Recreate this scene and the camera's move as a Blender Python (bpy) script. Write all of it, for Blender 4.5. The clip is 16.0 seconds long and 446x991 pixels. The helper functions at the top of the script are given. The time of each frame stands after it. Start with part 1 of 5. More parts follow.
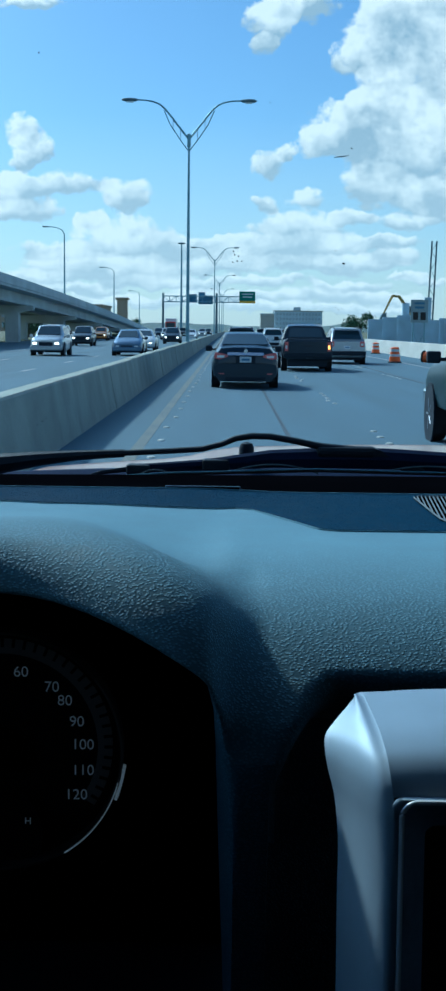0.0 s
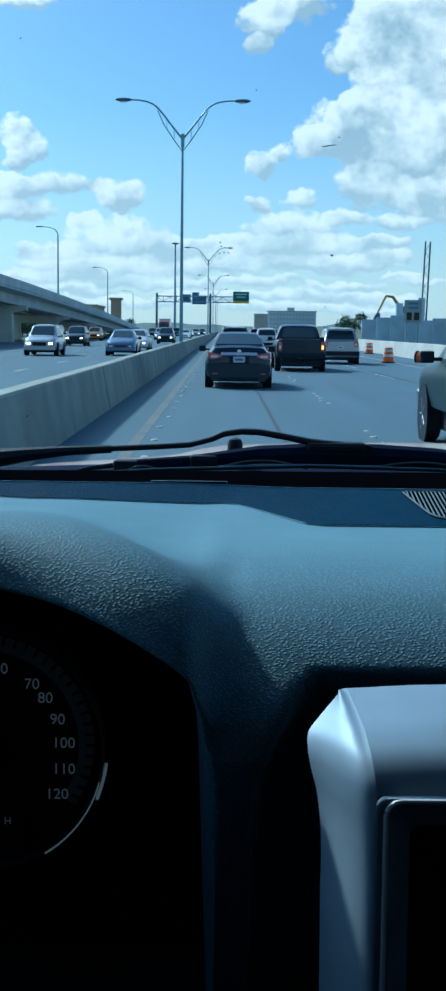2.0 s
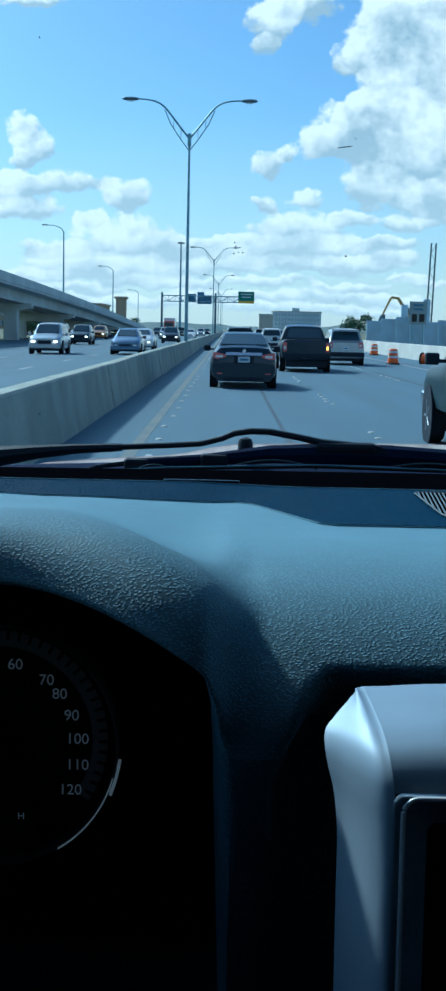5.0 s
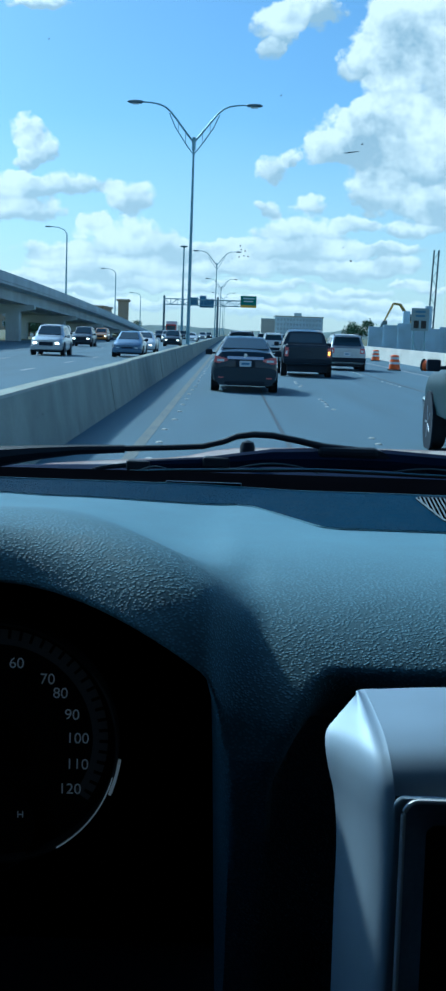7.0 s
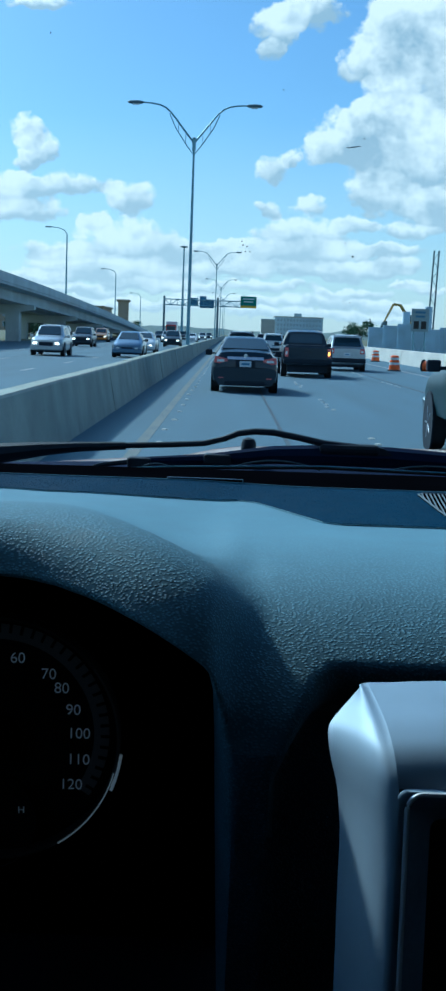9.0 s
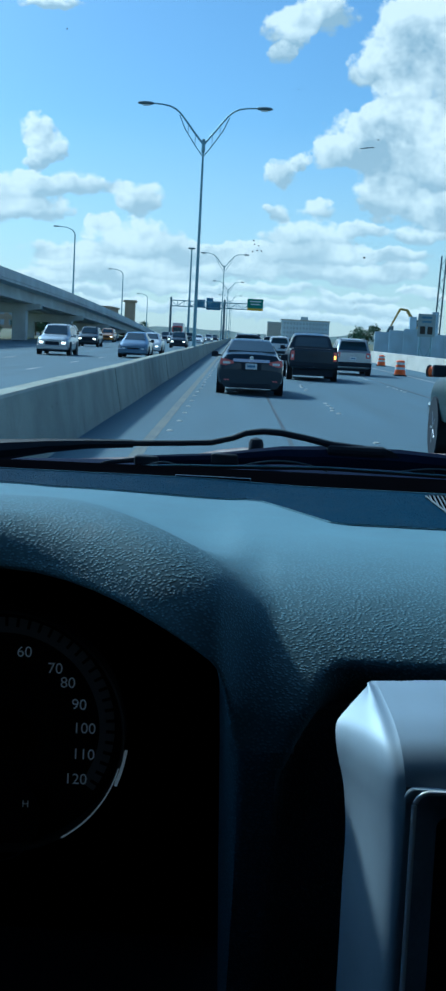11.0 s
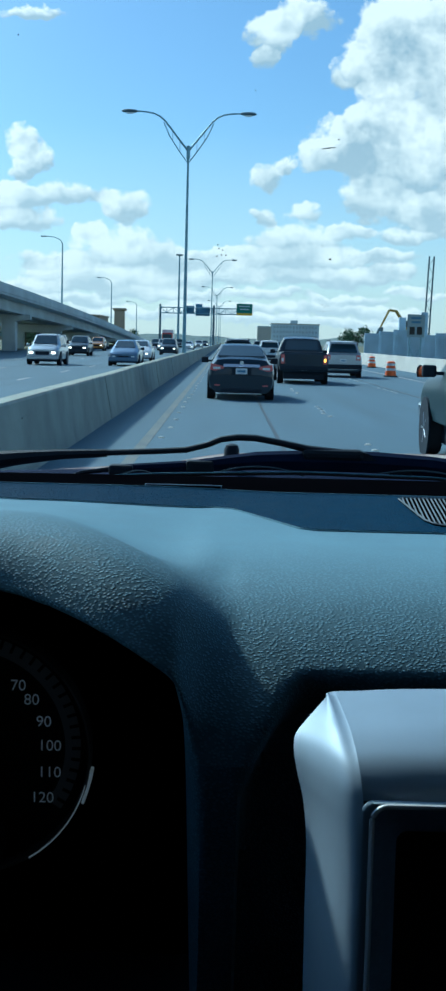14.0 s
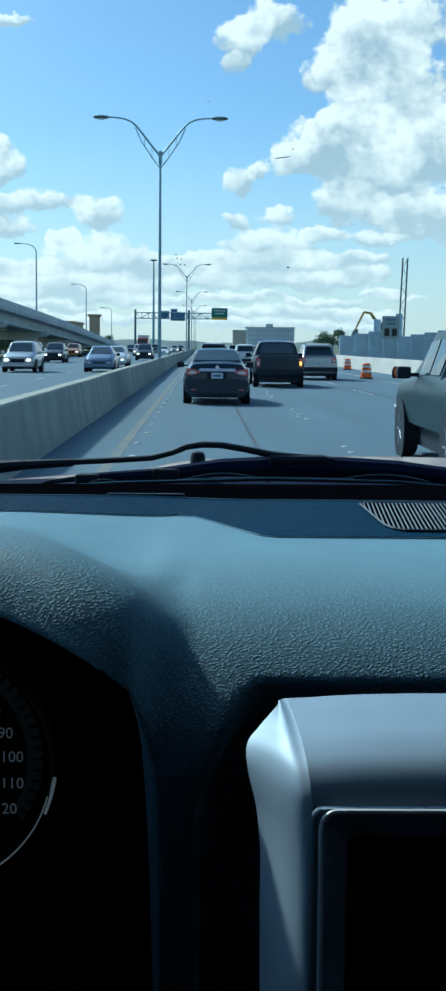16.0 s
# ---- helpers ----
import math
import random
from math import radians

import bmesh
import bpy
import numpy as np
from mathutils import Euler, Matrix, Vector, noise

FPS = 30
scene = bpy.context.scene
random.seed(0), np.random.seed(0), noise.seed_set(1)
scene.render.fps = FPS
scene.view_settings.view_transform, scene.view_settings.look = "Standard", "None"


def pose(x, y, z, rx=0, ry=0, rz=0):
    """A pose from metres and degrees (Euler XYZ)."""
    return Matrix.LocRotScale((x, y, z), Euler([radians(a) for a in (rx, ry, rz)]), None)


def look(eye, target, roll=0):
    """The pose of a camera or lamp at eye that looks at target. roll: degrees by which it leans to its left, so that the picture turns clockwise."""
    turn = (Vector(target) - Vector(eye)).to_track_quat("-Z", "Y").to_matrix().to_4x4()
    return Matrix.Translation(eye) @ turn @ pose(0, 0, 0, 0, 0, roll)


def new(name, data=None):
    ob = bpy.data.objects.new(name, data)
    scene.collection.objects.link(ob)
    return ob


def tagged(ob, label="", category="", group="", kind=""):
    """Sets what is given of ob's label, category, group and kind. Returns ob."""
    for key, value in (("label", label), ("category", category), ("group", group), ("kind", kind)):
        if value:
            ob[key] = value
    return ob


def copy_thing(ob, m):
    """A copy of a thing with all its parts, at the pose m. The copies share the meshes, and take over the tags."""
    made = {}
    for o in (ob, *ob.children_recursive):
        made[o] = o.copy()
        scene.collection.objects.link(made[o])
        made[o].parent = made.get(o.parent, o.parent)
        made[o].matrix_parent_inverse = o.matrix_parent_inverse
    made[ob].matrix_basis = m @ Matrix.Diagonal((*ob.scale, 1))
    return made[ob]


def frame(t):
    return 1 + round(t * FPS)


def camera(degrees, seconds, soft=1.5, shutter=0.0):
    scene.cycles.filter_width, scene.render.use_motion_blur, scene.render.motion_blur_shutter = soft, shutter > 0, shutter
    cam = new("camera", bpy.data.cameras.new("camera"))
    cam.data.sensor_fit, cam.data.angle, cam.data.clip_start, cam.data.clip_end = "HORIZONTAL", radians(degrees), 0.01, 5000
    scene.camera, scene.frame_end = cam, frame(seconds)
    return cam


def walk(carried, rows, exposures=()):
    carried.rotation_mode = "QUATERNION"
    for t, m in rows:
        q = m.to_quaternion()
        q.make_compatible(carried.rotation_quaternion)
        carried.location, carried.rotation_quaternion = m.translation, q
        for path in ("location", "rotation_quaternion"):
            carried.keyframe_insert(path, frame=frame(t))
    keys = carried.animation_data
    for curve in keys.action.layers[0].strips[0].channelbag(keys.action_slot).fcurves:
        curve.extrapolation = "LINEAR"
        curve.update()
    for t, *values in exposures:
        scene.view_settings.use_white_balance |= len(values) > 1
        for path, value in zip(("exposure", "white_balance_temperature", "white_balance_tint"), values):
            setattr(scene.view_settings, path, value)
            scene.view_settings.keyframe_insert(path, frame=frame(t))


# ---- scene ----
cam = camera(20.0, 16.0, soft=2.9)
PATH = [
    (0, pose(0.0036, -0.0095, 1.6079, 82.526, -0.675, 0.282)),
    (0.5, pose(-0.0095, -0.0099, 1.6026, 82.379, -0.733, 0.265)),
    (1, pose(0.0120, -0.0010, 1.6054, 82.456, -0.937, 0.340)),
    (1.5, pose(0.0087, -0.0016, 1.6050, 82.405, -0.936, 0.094)),
    (2, pose(0.0100, 0.0065, 1.6013, 82.537, -0.714, 0.002)),
    (2.5, pose(0.0057, 0.0087, 1.5989, 82.457, -0.961, 0.095)),
    (3, pose(0.0023, 0.0057, 1.6005, 82.325, -0.783, 0.202)),
    (3.5, pose(0.0038, 0.0081, 1.5982, 82.315, -1.361, 0.238)),
    (4, pose(0.0078, 0.0030, 1.6023, 82.373, -1.087, 0.246)),
    (6.5, pose(-0.0081, 0.0018, 1.5984, 82.682, -1.821, 0.234)),
    (7, pose(0.0000, -0.0003, 1.6000, 82.700, -2.001, 0.300)),
    (7.5, pose(0.0018, 0.0043, 1.5985, 82.636, -2.006, 0.364)),
    (8, pose(-0.0028, -0.0018, 1.5995, 82.704, -1.968, 0.256)),
    (8.5, pose(-0.0009, 0.0022, 1.5978, 82.721, -1.953, 0.267)),
    (11, pose(-0.0048, 0.0011, 1.5927, 82.801, -2.974, 0.577)),
    (11.5, pose(0.0199, 0.0066, 1.5991, 82.988, -1.882, 0.460)),
    (12, pose(0.0104, 0.0095, 1.5941, 82.855, -1.646, 0.298)),
    (12.5, pose(0.0068, 0.0136, 1.5924, 82.853, -1.529, 0.251)),
    (13, pose(0.0111, 0.0163, 1.5920, 82.911, -1.436, 0.277)),
    (13.5, pose(0.0072, 0.0114, 1.5928, 82.814, -1.575, 0.212)),
    (14, pose(0.0159, 0.0156, 1.5937, 83.063, -1.497, 0.137)),
    (14.5, pose(0.0051, 0.0155, 1.5905, 82.959, -1.975, 0.006)),
    (15, pose(0.0303, 0.0193, 1.5947, 83.305, -1.492, -0.306)),
    (15.5, pose(0.0151, 0.0212, 1.5925, 83.103, -1.458, -0.700)),
    (16, pose(0.0296, 0.0098, 1.5977, 83.276, -0.603, -0.956)),
]

walk(cam, PATH, [(0.0, 0.2, 4950, -8), (4.0, 0.3, 5000, -8), (7.0, 0.3, 4900, -8), (11.0, 0.2, 4950, -8), (13.0, 0.28, 5100, -8), (16.0, 0.36, 5450, -7)])

# ---- world and sun ----
SUN_ELEVATION, SUN_TURN = radians(37), radians(-41)      # turn from straight ahead, to the left
world = bpy.data.worlds.new("sky")
scene.world = world
world.use_nodes = True
wn, wl = world.node_tree.nodes, world.node_tree.links
wn.clear()


def wmath(op, a, b=None, clamp=False):
    n = wn.new("ShaderNodeMath")
    n.operation, n.use_clamp = op, clamp
    for i, v in enumerate((a, b)):
        if v is None:
            continue
        if isinstance(v, (int, float)):
            n.inputs[i].default_value = v
        else:
            wl.new(v, n.inputs[i])
    return n.outputs[0]


def wvec(op, a, b=None):
    n = wn.new("ShaderNodeVectorMath")
    n.operation = op
    for i, v in enumerate((a, b)):
        if v is None:
            continue
        if isinstance(v, tuple):
            n.inputs[i].default_value = v
        else:
            wl.new(v, n.inputs[i])
    return n.outputs["Value" if op in ("DOT_PRODUCT", "LENGTH") else "Vector"]


def wmix(fac, a, b):
    n = wn.new("ShaderNodeMix")
    n.data_type = "RGBA"
    wl.new(fac, n.inputs["Factor"])
    for key, v in ((6, a), (7, b)):
        if isinstance(v, tuple):
            n.inputs[key].default_value = (*v, 1)
        else:
            wl.new(v, n.inputs[key])
    return n.outputs[2]


sky = wn.new("ShaderNodeTexSky")
sky.sky_type, sky.sun_disc = "NISHITA", False
sky.sun_elevation, sky.sun_rotation = SUN_ELEVATION, SUN_TURN
sky.air_density, sky.dust_density, sky.ozone_density, sky.altitude = 1.0, 0.6, 1.6, 200
coord = wn.new("ShaderNodeTexCoord").outputs["Generated"]
sep = wn.new("ShaderNodeSeparateXYZ")
wl.new(coord, sep.inputs[0])
ahead = wmath("MAXIMUM", sep.outputs[1], 0.02)
flat = wn.new("ShaderNodeCombineXYZ")
wl.new(wmath("DIVIDE", sep.outputs[0], ahead), flat.inputs[0])
wl.new(wmath("DIVIDE", sep.outputs[2], ahead), flat.inputs[1])


def wnoise(vector, scale, detail, rough=0.55):
    n = wn.new("ShaderNodeTexNoise")
    n.inputs["Scale"].default_value, n.inputs["Detail"].default_value, n.inputs["Roughness"].default_value = scale, detail, rough
    wl.new(vector, n.inputs["Vector"])
    return n


warp = wvec("MULTIPLY", wvec("SUBTRACT", wnoise(flat.outputs[0], 55, 3).outputs["Color"], (0.5, 0.5, 0.5)), (0.022, 0.016, 0))
place = wvec("ADD", flat.outputs[0], warp)
total, lifted = None, None


def puff(u, v, ru, rv):
    """One heap of a cumulus cloud, by its direction and spread."""
    global total, lifted
    q = wvec("MULTIPLY", wvec("SUBTRACT", place, (u, v, 0)), (1 / ru, 1 / rv, 0))
    w = wmath("SUBTRACT", 1.25, wvec("DOT_PRODUCT", q, q))
    w = wmath("MAXIMUM", w, 0)
    up = wmath("MULTIPLY", w, wvec("DOT_PRODUCT", q, (-0.25, 1, 0)))
    total = w if total is None else wmath("ADD", total, w)
    lifted = up if lifted is None else wmath("ADD", lifted, up)


puff(-0.1603, 0.1502, 0.0150, 0.0134)
puff(-0.1518, 0.1362, 0.0180, 0.0134)
puff(-0.1599, 0.1265, 0.0120, 0.0085)
puff(-0.1718, 0.1046, 0.0360, 0.0134)
puff(-0.1352, 0.1106, 0.0432, 0.0098)
puff(-0.1618, 0.0896, 0.0330, 0.0098)
puff(-0.0798, 0.1020, 0.0216, 0.0146)
puff(-0.0829, 0.0716, 0.0420, 0.0158)
puff(-0.0522, 0.0630, 0.0360, 0.0122)
puff(-0.1119, 0.0488, 0.0539, 0.0110)
puff(-0.0724, 0.0444, 0.0569, 0.0122)
puff(-0.1077, 0.0828, 0.0132, 0.0073)
puff(-0.0109, 0.0499, 0.0360, 0.0079)
puff(0.0543, 0.0788, 0.0420, 0.0146)
puff(0.0253, 0.0671, 0.0420, 0.0085)
puff(0.0942, 0.0874, 0.0192, 0.0073)
puff(0.0648, 0.0646, 0.0569, 0.0110)
puff(0.0910, 0.0500, 0.0300, 0.0079)
puff(0.1154, 0.0543, 0.0252, 0.0067)
puff(0.0276, 0.0961, 0.0108, 0.0067)
puff(0.0593, 0.1006, 0.0156, 0.0091)
puff(0.0279, 0.1267, 0.0144, 0.0134)
puff(0.0431, 0.1358, 0.0090, 0.0067)
puff(0.0948, 0.1556, 0.0420, 0.0232)
puff(0.1192, 0.1705, 0.0372, 0.0158)
puff(0.0710, 0.1439, 0.0240, 0.0134)
puff(0.1355, 0.1390, 0.0569, 0.0274)
puff(0.1114, 0.1143, 0.0300, 0.0146)
puff(0.1432, 0.1049, 0.0509, 0.0146)
puff(0.1349, 0.0854, 0.0252, 0.0073)
puff(0.1249, 0.2277, 0.0420, 0.0335)
puff(0.0970, 0.2082, 0.0252, 0.0158)
puff(0.1513, 0.2044, 0.0372, 0.0305)
puff(0.1134, 0.1891, 0.0192, 0.0134)
puff(0.1479, 0.2470, 0.0539, 0.0305)
puff(0.0284, 0.2337, 0.0210, 0.0183)
puff(0.0243, 0.2169, 0.0120, 0.0091)
puff(0.0529, 0.2466, 0.0288, 0.0158)
puff(-0.1545, 0.2447, 0.0252, 0.0055)
puff(0.1339, 0.0593, 0.0252, 0.0055)
puff(0.1557, 0.0387, 0.0252, 0.0043)
puff(0.1407, 0.0430, 0.0180, 0.0043)
puff(0.0957, 0.0356, 0.0360, 0.0049)
puff(-0.0326, 0.0346, 0.0360, 0.0055)
puff(0.0264, 0.0390, 0.0420, 0.0049)
puff(0.1830, 0.1024, 0.0420, 0.0244)
puff(0.1865, 0.1644, 0.0480, 0.0366)
puff(-0.1961, 0.0942, 0.0360, 0.0183)
puff(-0.1367, 0.0601, 0.0360, 0.0085)
puff(-0.0188, 0.0642, 0.0300, 0.0085)
puff(0.0060, 0.0578, 0.0360, 0.0073)
puff(-0.1511, 0.0377, 0.0420, 0.0073)
puff(0.0506, 0.0520, 0.0480, 0.0073)
puff(0.1235, 0.0691, 0.0300, 0.0061)
puff(-0.0573, 0.0361, 0.0480, 0.0061)
puff(-0.1213, 0.0290, 0.0480, 0.0055)
puff(-0.0060, 0.0265, 0.0420, 0.0060)
puff(0.0640, 0.0275, 0.0520, 0.0065)
puff(0.1210, 0.0255, 0.0440, 0.0060)
puff(-0.0700, 0.0210, 0.0560, 0.0055)
puff(0.0330, 0.0180, 0.0520, 0.0050)
puff(0.1050, 0.0165, 0.0560, 0.0050)

fine = wnoise(flat.outputs[0], 70, 7, 0.62).outputs["Fac"]
billow = wnoise(flat.outputs[0], 24, 6, 0.6).outputs["Fac"]
body = wmath("MINIMUM", total, 1.3)
ragged = wmath("MULTIPLY", wmath("SUBTRACT", fine, 0.5), wmath("MULTIPLY", wmath("MULTIPLY", body, 3.0, True), 2.6))
dens = wmath("ADD", body, ragged)
cover = wmath("MULTIPLY", wmath("SUBTRACT", dens, 0.26), 1.9, True)
# the same kind of clouds over the rest of the sky
wide = wnoise(coord, 3.2, 7, 0.6).outputs["Fac"]
behind = wmath("MULTIPLY", wmath("SUBTRACT", 0.35, sep.outputs[1]), 4, True)
cover_wide = wmath("MULTIPLY", wmath("MULTIPLY", wmath("SUBTRACT", wide, 0.52), 7, True), behind)
cover = wmath("MAXIMUM", cover, cover_wide)
shade = wmath("DIVIDE", lifted, wmath("MAXIMUM", total, 0.05))
shade = wmath("ADD", wmath("MULTIPLY", shade, 1.05), wmath("MULTIPLY", wmath("SUBTRACT", billow, 0.5), 3.2))
shade = wmath("ADD", shade, wmath("MULTIPLY", wmath("SUBTRACT", fine, 0.5), 1.3))
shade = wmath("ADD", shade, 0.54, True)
cloud = wmix(shade, (0.37, 0.44, 0.49), (0.86, 0.825, 0.775))
low = wmath("MULTIPLY", wmath("SUBTRACT", 0.16, sep.outputs[2]), 5.5, True)
cloud = wmix(wmath("MULTIPLY", low, 0.6), cloud, (0.66, 0.71, 0.735))
air = wn.new("ShaderNodeVectorMath")
air.operation = "MULTIPLY"
wl.new(sky.outputs[0], air.inputs[0])
air.inputs[1].default_value = (0.0675, 0.0785, 0.0895)
hazy = wmix(wmath("MULTIPLY", low, 0.68), air.outputs[0], (0.60, 0.65, 0.68))
full = wmix(wmath("MULTIPLY", cover, 0.93), hazy, cloud)
# unseen glow added round the sun, as of thin cloud, to light the dash
toward = (math.sin(SUN_TURN) * math.cos(SUN_ELEVATION), math.cos(SUN_TURN) * math.cos(SUN_ELEVATION), math.sin(SUN_ELEVATION))
veil = wmath("MULTIPLY", wmath("POWER", wmath("MAXIMUM", wvec("DOT_PRODUCT", coord, toward), 0.0), 20), 3.7)
tinted = wn.new("ShaderNodeVectorMath")
tinted.operation = "SCALE"
tinted.inputs[0].default_value = (0.80, 0.95, 1.08)
wl.new(veil, tinted.inputs["Scale"])
full = wvec("ADD", full, tinted.outputs[0])
back = wn.new("ShaderNodeBackground")
back.inputs["Strength"].default_value = 1.0
wl.new(full, back.inputs["Color"])
wl.new(back.outputs[0], wn.new("ShaderNodeOutputWorld").inputs["Surface"])

sun = new("sun", bpy.data.lights.new("sun", "SUN"))
sun.data.energy, sun.data.angle, sun.data.color = 2.9, radians(3.0), (1.0, 0.93, 0.82)
sun.matrix_world = look((0, 0, 0), (-math.sin(SUN_TURN) * math.cos(SUN_ELEVATION), -math.cos(SUN_TURN) * math.cos(SUN_ELEVATION),
                                    -math.sin(SUN_ELEVATION)))
sun.location = (-60, 20, 60)


# ---- materials ----
def mat(name, color, rough=0.6, metal=0.0, vary=0.25, scale=4.0, bump=0.0, bump_scale=60.0, coat=0.0, spec=0.5, emit=0.0, per_object=0.0, second=None, detail=5, stretch=None):
    """A surface: colour broken up at two scales, uneven gloss, fine relief."""
    m = bpy.data.materials.new(name)
    m.use_nodes = True
    n, l = m.node_tree.nodes, m.node_tree.links
    b = n["Principled BSDF"]
    tc = n.new("ShaderNodeTexCoord")
    big = n.new("ShaderNodeTexNoise")
    big.inputs["Scale"].default_value, big.inputs["Detail"].default_value = scale, detail
    small = n.new("ShaderNodeTexNoise")
    small.inputs["Scale"].default_value, small.inputs["Detail"].default_value = scale * 14, 3
    for t in (big, small):
        l.new(tc.outputs["Object"], t.inputs["Vector"])
    if stretch:
        mp = n.new("ShaderNodeMapping")
        mp.inputs["Scale"].default_value = stretch
        l.new(tc.outputs["Object"], mp.inputs["Vector"])
        l.new(mp.outputs[0], big.inputs["Vector"])
    add = n.new("ShaderNodeMath")
    add.operation = "MULTIPLY_ADD"
    l.new(small.outputs["Fac"], add.inputs[0])
    add.inputs[1].default_value = 0.5
    l.new(big.outputs["Fac"], add.inputs[2])
    ramp = n.new("ShaderNodeMapRange")
    ramp.inputs[1].default_value, ramp.inputs[2].default_value = 0.5, 1.0
    l.new(add.outputs[0], ramp.inputs[0])
    mix = n.new("ShaderNodeMix")
    mix.data_type = "RGBA"
    l.new(ramp.outputs[0], mix.inputs["Factor"])
    other = second or tuple(min(1, c * (1 + vary)) for c in color)
    mix.inputs[6].default_value = (*(c * (1 - vary) for c in color), 1)
    mix.inputs[7].default_value = (*other, 1)
    out = mix.outputs[2]
    if per_object:
        info = n.new("ShaderNodeObjectInfo")
        hsv = n.new("ShaderNodeHueSaturation")
        mr = n.new("ShaderNodeMapRange")
        mr.inputs[3].default_value, mr.inputs[4].default_value = 1 - per_object, 1 + per_object
        l.new(info.outputs["Random"], mr.inputs[0])
        l.new(mr.outputs[0], hsv.inputs["Value"])
        l.new(out, hsv.inputs["Color"])
        out = hsv.outputs[0]
    l.new(out, b.inputs["Base Color"])
    rr = n.new("ShaderNodeMapRange")
    rr.inputs[3].default_value, rr.inputs[4].default_value = max(0.02, rough * 0.85), min(1, rough * 1.15)
    l.new(small.outputs["Fac"], rr.inputs[0])
    l.new(rr.outputs[0], b.inputs["Roughness"])
    b.inputs["Metallic"].default_value = metal
    b.inputs["Specular IOR Level"].default_value = spec
    b.inputs["Coat Weight"].default_value = coat
    b.inputs["Coat Roughness"].default_value = 0.08
    if emit:
        b.inputs["Emission Color"].default_value = (*color, 1)
        b.inputs["Emission Strength"].default_value = emit
    if bump:
        h = n.new("ShaderNodeTexNoise")
        h.inputs["Scale"].default_value, h.inputs["Detail"].default_value = bump_scale, 4
        l.new(tc.outputs["Object"], h.inputs["Vector"])
        bp = n.new("ShaderNodeBump")
        bp.inputs["Strength"].default_value, bp.inputs["Distance"].default_value = bump, 0.5 / bump_scale
        l.new(h.outputs["Fac"], bp.inputs["Height"])
        l.new(bp.outputs[0], b.inputs["Normal"])
    return m


def leather(name, color, rough, cell, depth, spec=0.5, flat_from=None):
    """Moulded vinyl with a pebbled grain."""
    m = mat(name, color, rough, vary=0.12, scale=3, spec=spec)
    n, l = m.node_tree.nodes, m.node_tree.links
    tc = n.new("ShaderNodeTexCoord")
    wob = n.new("ShaderNodeTexNoise")
    wob.inputs["Scale"].default_value = cell * 0.8
    l.new(tc.outputs["Object"], wob.inputs["Vector"])
    mixv = n.new("ShaderNodeMix")
    mixv.data_type = "VECTOR"
    mixv.inputs["Factor"].default_value = 0.0003
    l.new(tc.outputs["Object"], mixv.inputs[4])
    l.new(wob.outputs["Color"], mixv.inputs[5])
    mp = n.new("ShaderNodeMapping")
    mp.inputs["Scale"].default_value = (0.72, 1.0, 1.0)
    l.new(mixv.outputs[1], mp.inputs["Vector"])
    v = n.new("ShaderNodeTexVoronoi")
    v.feature = "SMOOTH_F1"
    v.inputs["Smoothness"].default_value = 0.12
    v.inputs["Scale"].default_value = cell
    l.new(mp.outputs[0], v.inputs["Vector"])
    inv = n.new("ShaderNodeMapRange")
    inv.interpolation_type = "SMOOTHSTEP"
    inv.inputs[2].default_value = 0.62
    inv.inputs[3].default_value, inv.inputs[4].default_value = 1.0, 0.0
    l.new(v.outputs["Distance"], inv.inputs[0])
    bp = n.new("ShaderNodeBump")
    bp.inputs["Strength"].default_value, bp.inputs["Distance"].default_value = depth, 0.0014
    l.new(inv.outputs[0], bp.inputs["Height"])
    if flat_from:
        place_ = n.new("ShaderNodeSeparateXYZ")
        l.new(tc.outputs["Object"], place_.inputs[0])
        fade = n.new("ShaderNodeMapRange")
        fade.inputs[1].default_value, fade.inputs[2].default_value = flat_from
        fade.inputs[3].default_value, fade.inputs[4].default_value = depth, depth * 0.14
        l.new(place_.outputs[1], fade.inputs[0])
        l.new(fade.outputs[0], bp.inputs["Strength"])
    # crevice shade painted in: worn darkens the valleys and lightens the crowns
    b = n["Principled BSDF"]
    worn = n.new("ShaderNodeMapRange")
    worn.inputs[3].default_value, worn.inputs[4].default_value = 0.62, 1.16
    l.new(inv.outputs[0], worn.inputs[0])
    grain = n.new("ShaderNodeMix")
    grain.data_type, grain.blend_type = "RGBA", "MULTIPLY"
    grain.inputs["Factor"].default_value = 1.0
    if flat_from:
        amount = n.new("ShaderNodeMapRange")
        amount.inputs[1].default_value, amount.inputs[2].default_value = flat_from
        amount.inputs[3].default_value, amount.inputs[4].default_value = 1.0, 0.15
        l.new(place_.outputs[1], amount.inputs[0])
        l.new(amount.outputs[0], grain.inputs["Factor"])
    l.new(b.inputs["Base Color"].links[0].from_socket, grain.inputs[6])
    l.new(worn.outputs[0], grain.inputs[7])
    l.new(grain.outputs[2], b.inputs["Base Color"])
    l.new(bp.outputs[0], b.inputs["Normal"])
    return m


def glass(name, tint, gloss):
    m = bpy.data.materials.new(name)
    m.use_nodes = True
    n, l = m.node_tree.nodes, m.node_tree.links
    n.remove(n["Principled BSDF"])
    tr, gl, mx = n.new("ShaderNodeBsdfTransparent"), n.new("ShaderNodeBsdfGlossy"), n.new("ShaderNodeMixShader")
    tr.inputs[0].default_value = (*tint, 1)
    gl.inputs["Roughness"].default_value = 0.02
    mx.inputs[0].default_value = gloss
    l.new(tr.outputs[0], mx.inputs[1])
    l.new(gl.outputs[0], mx.inputs[2])
    l.new(mx.outputs[0], n["Material Output"].inputs["Surface"])
    return m


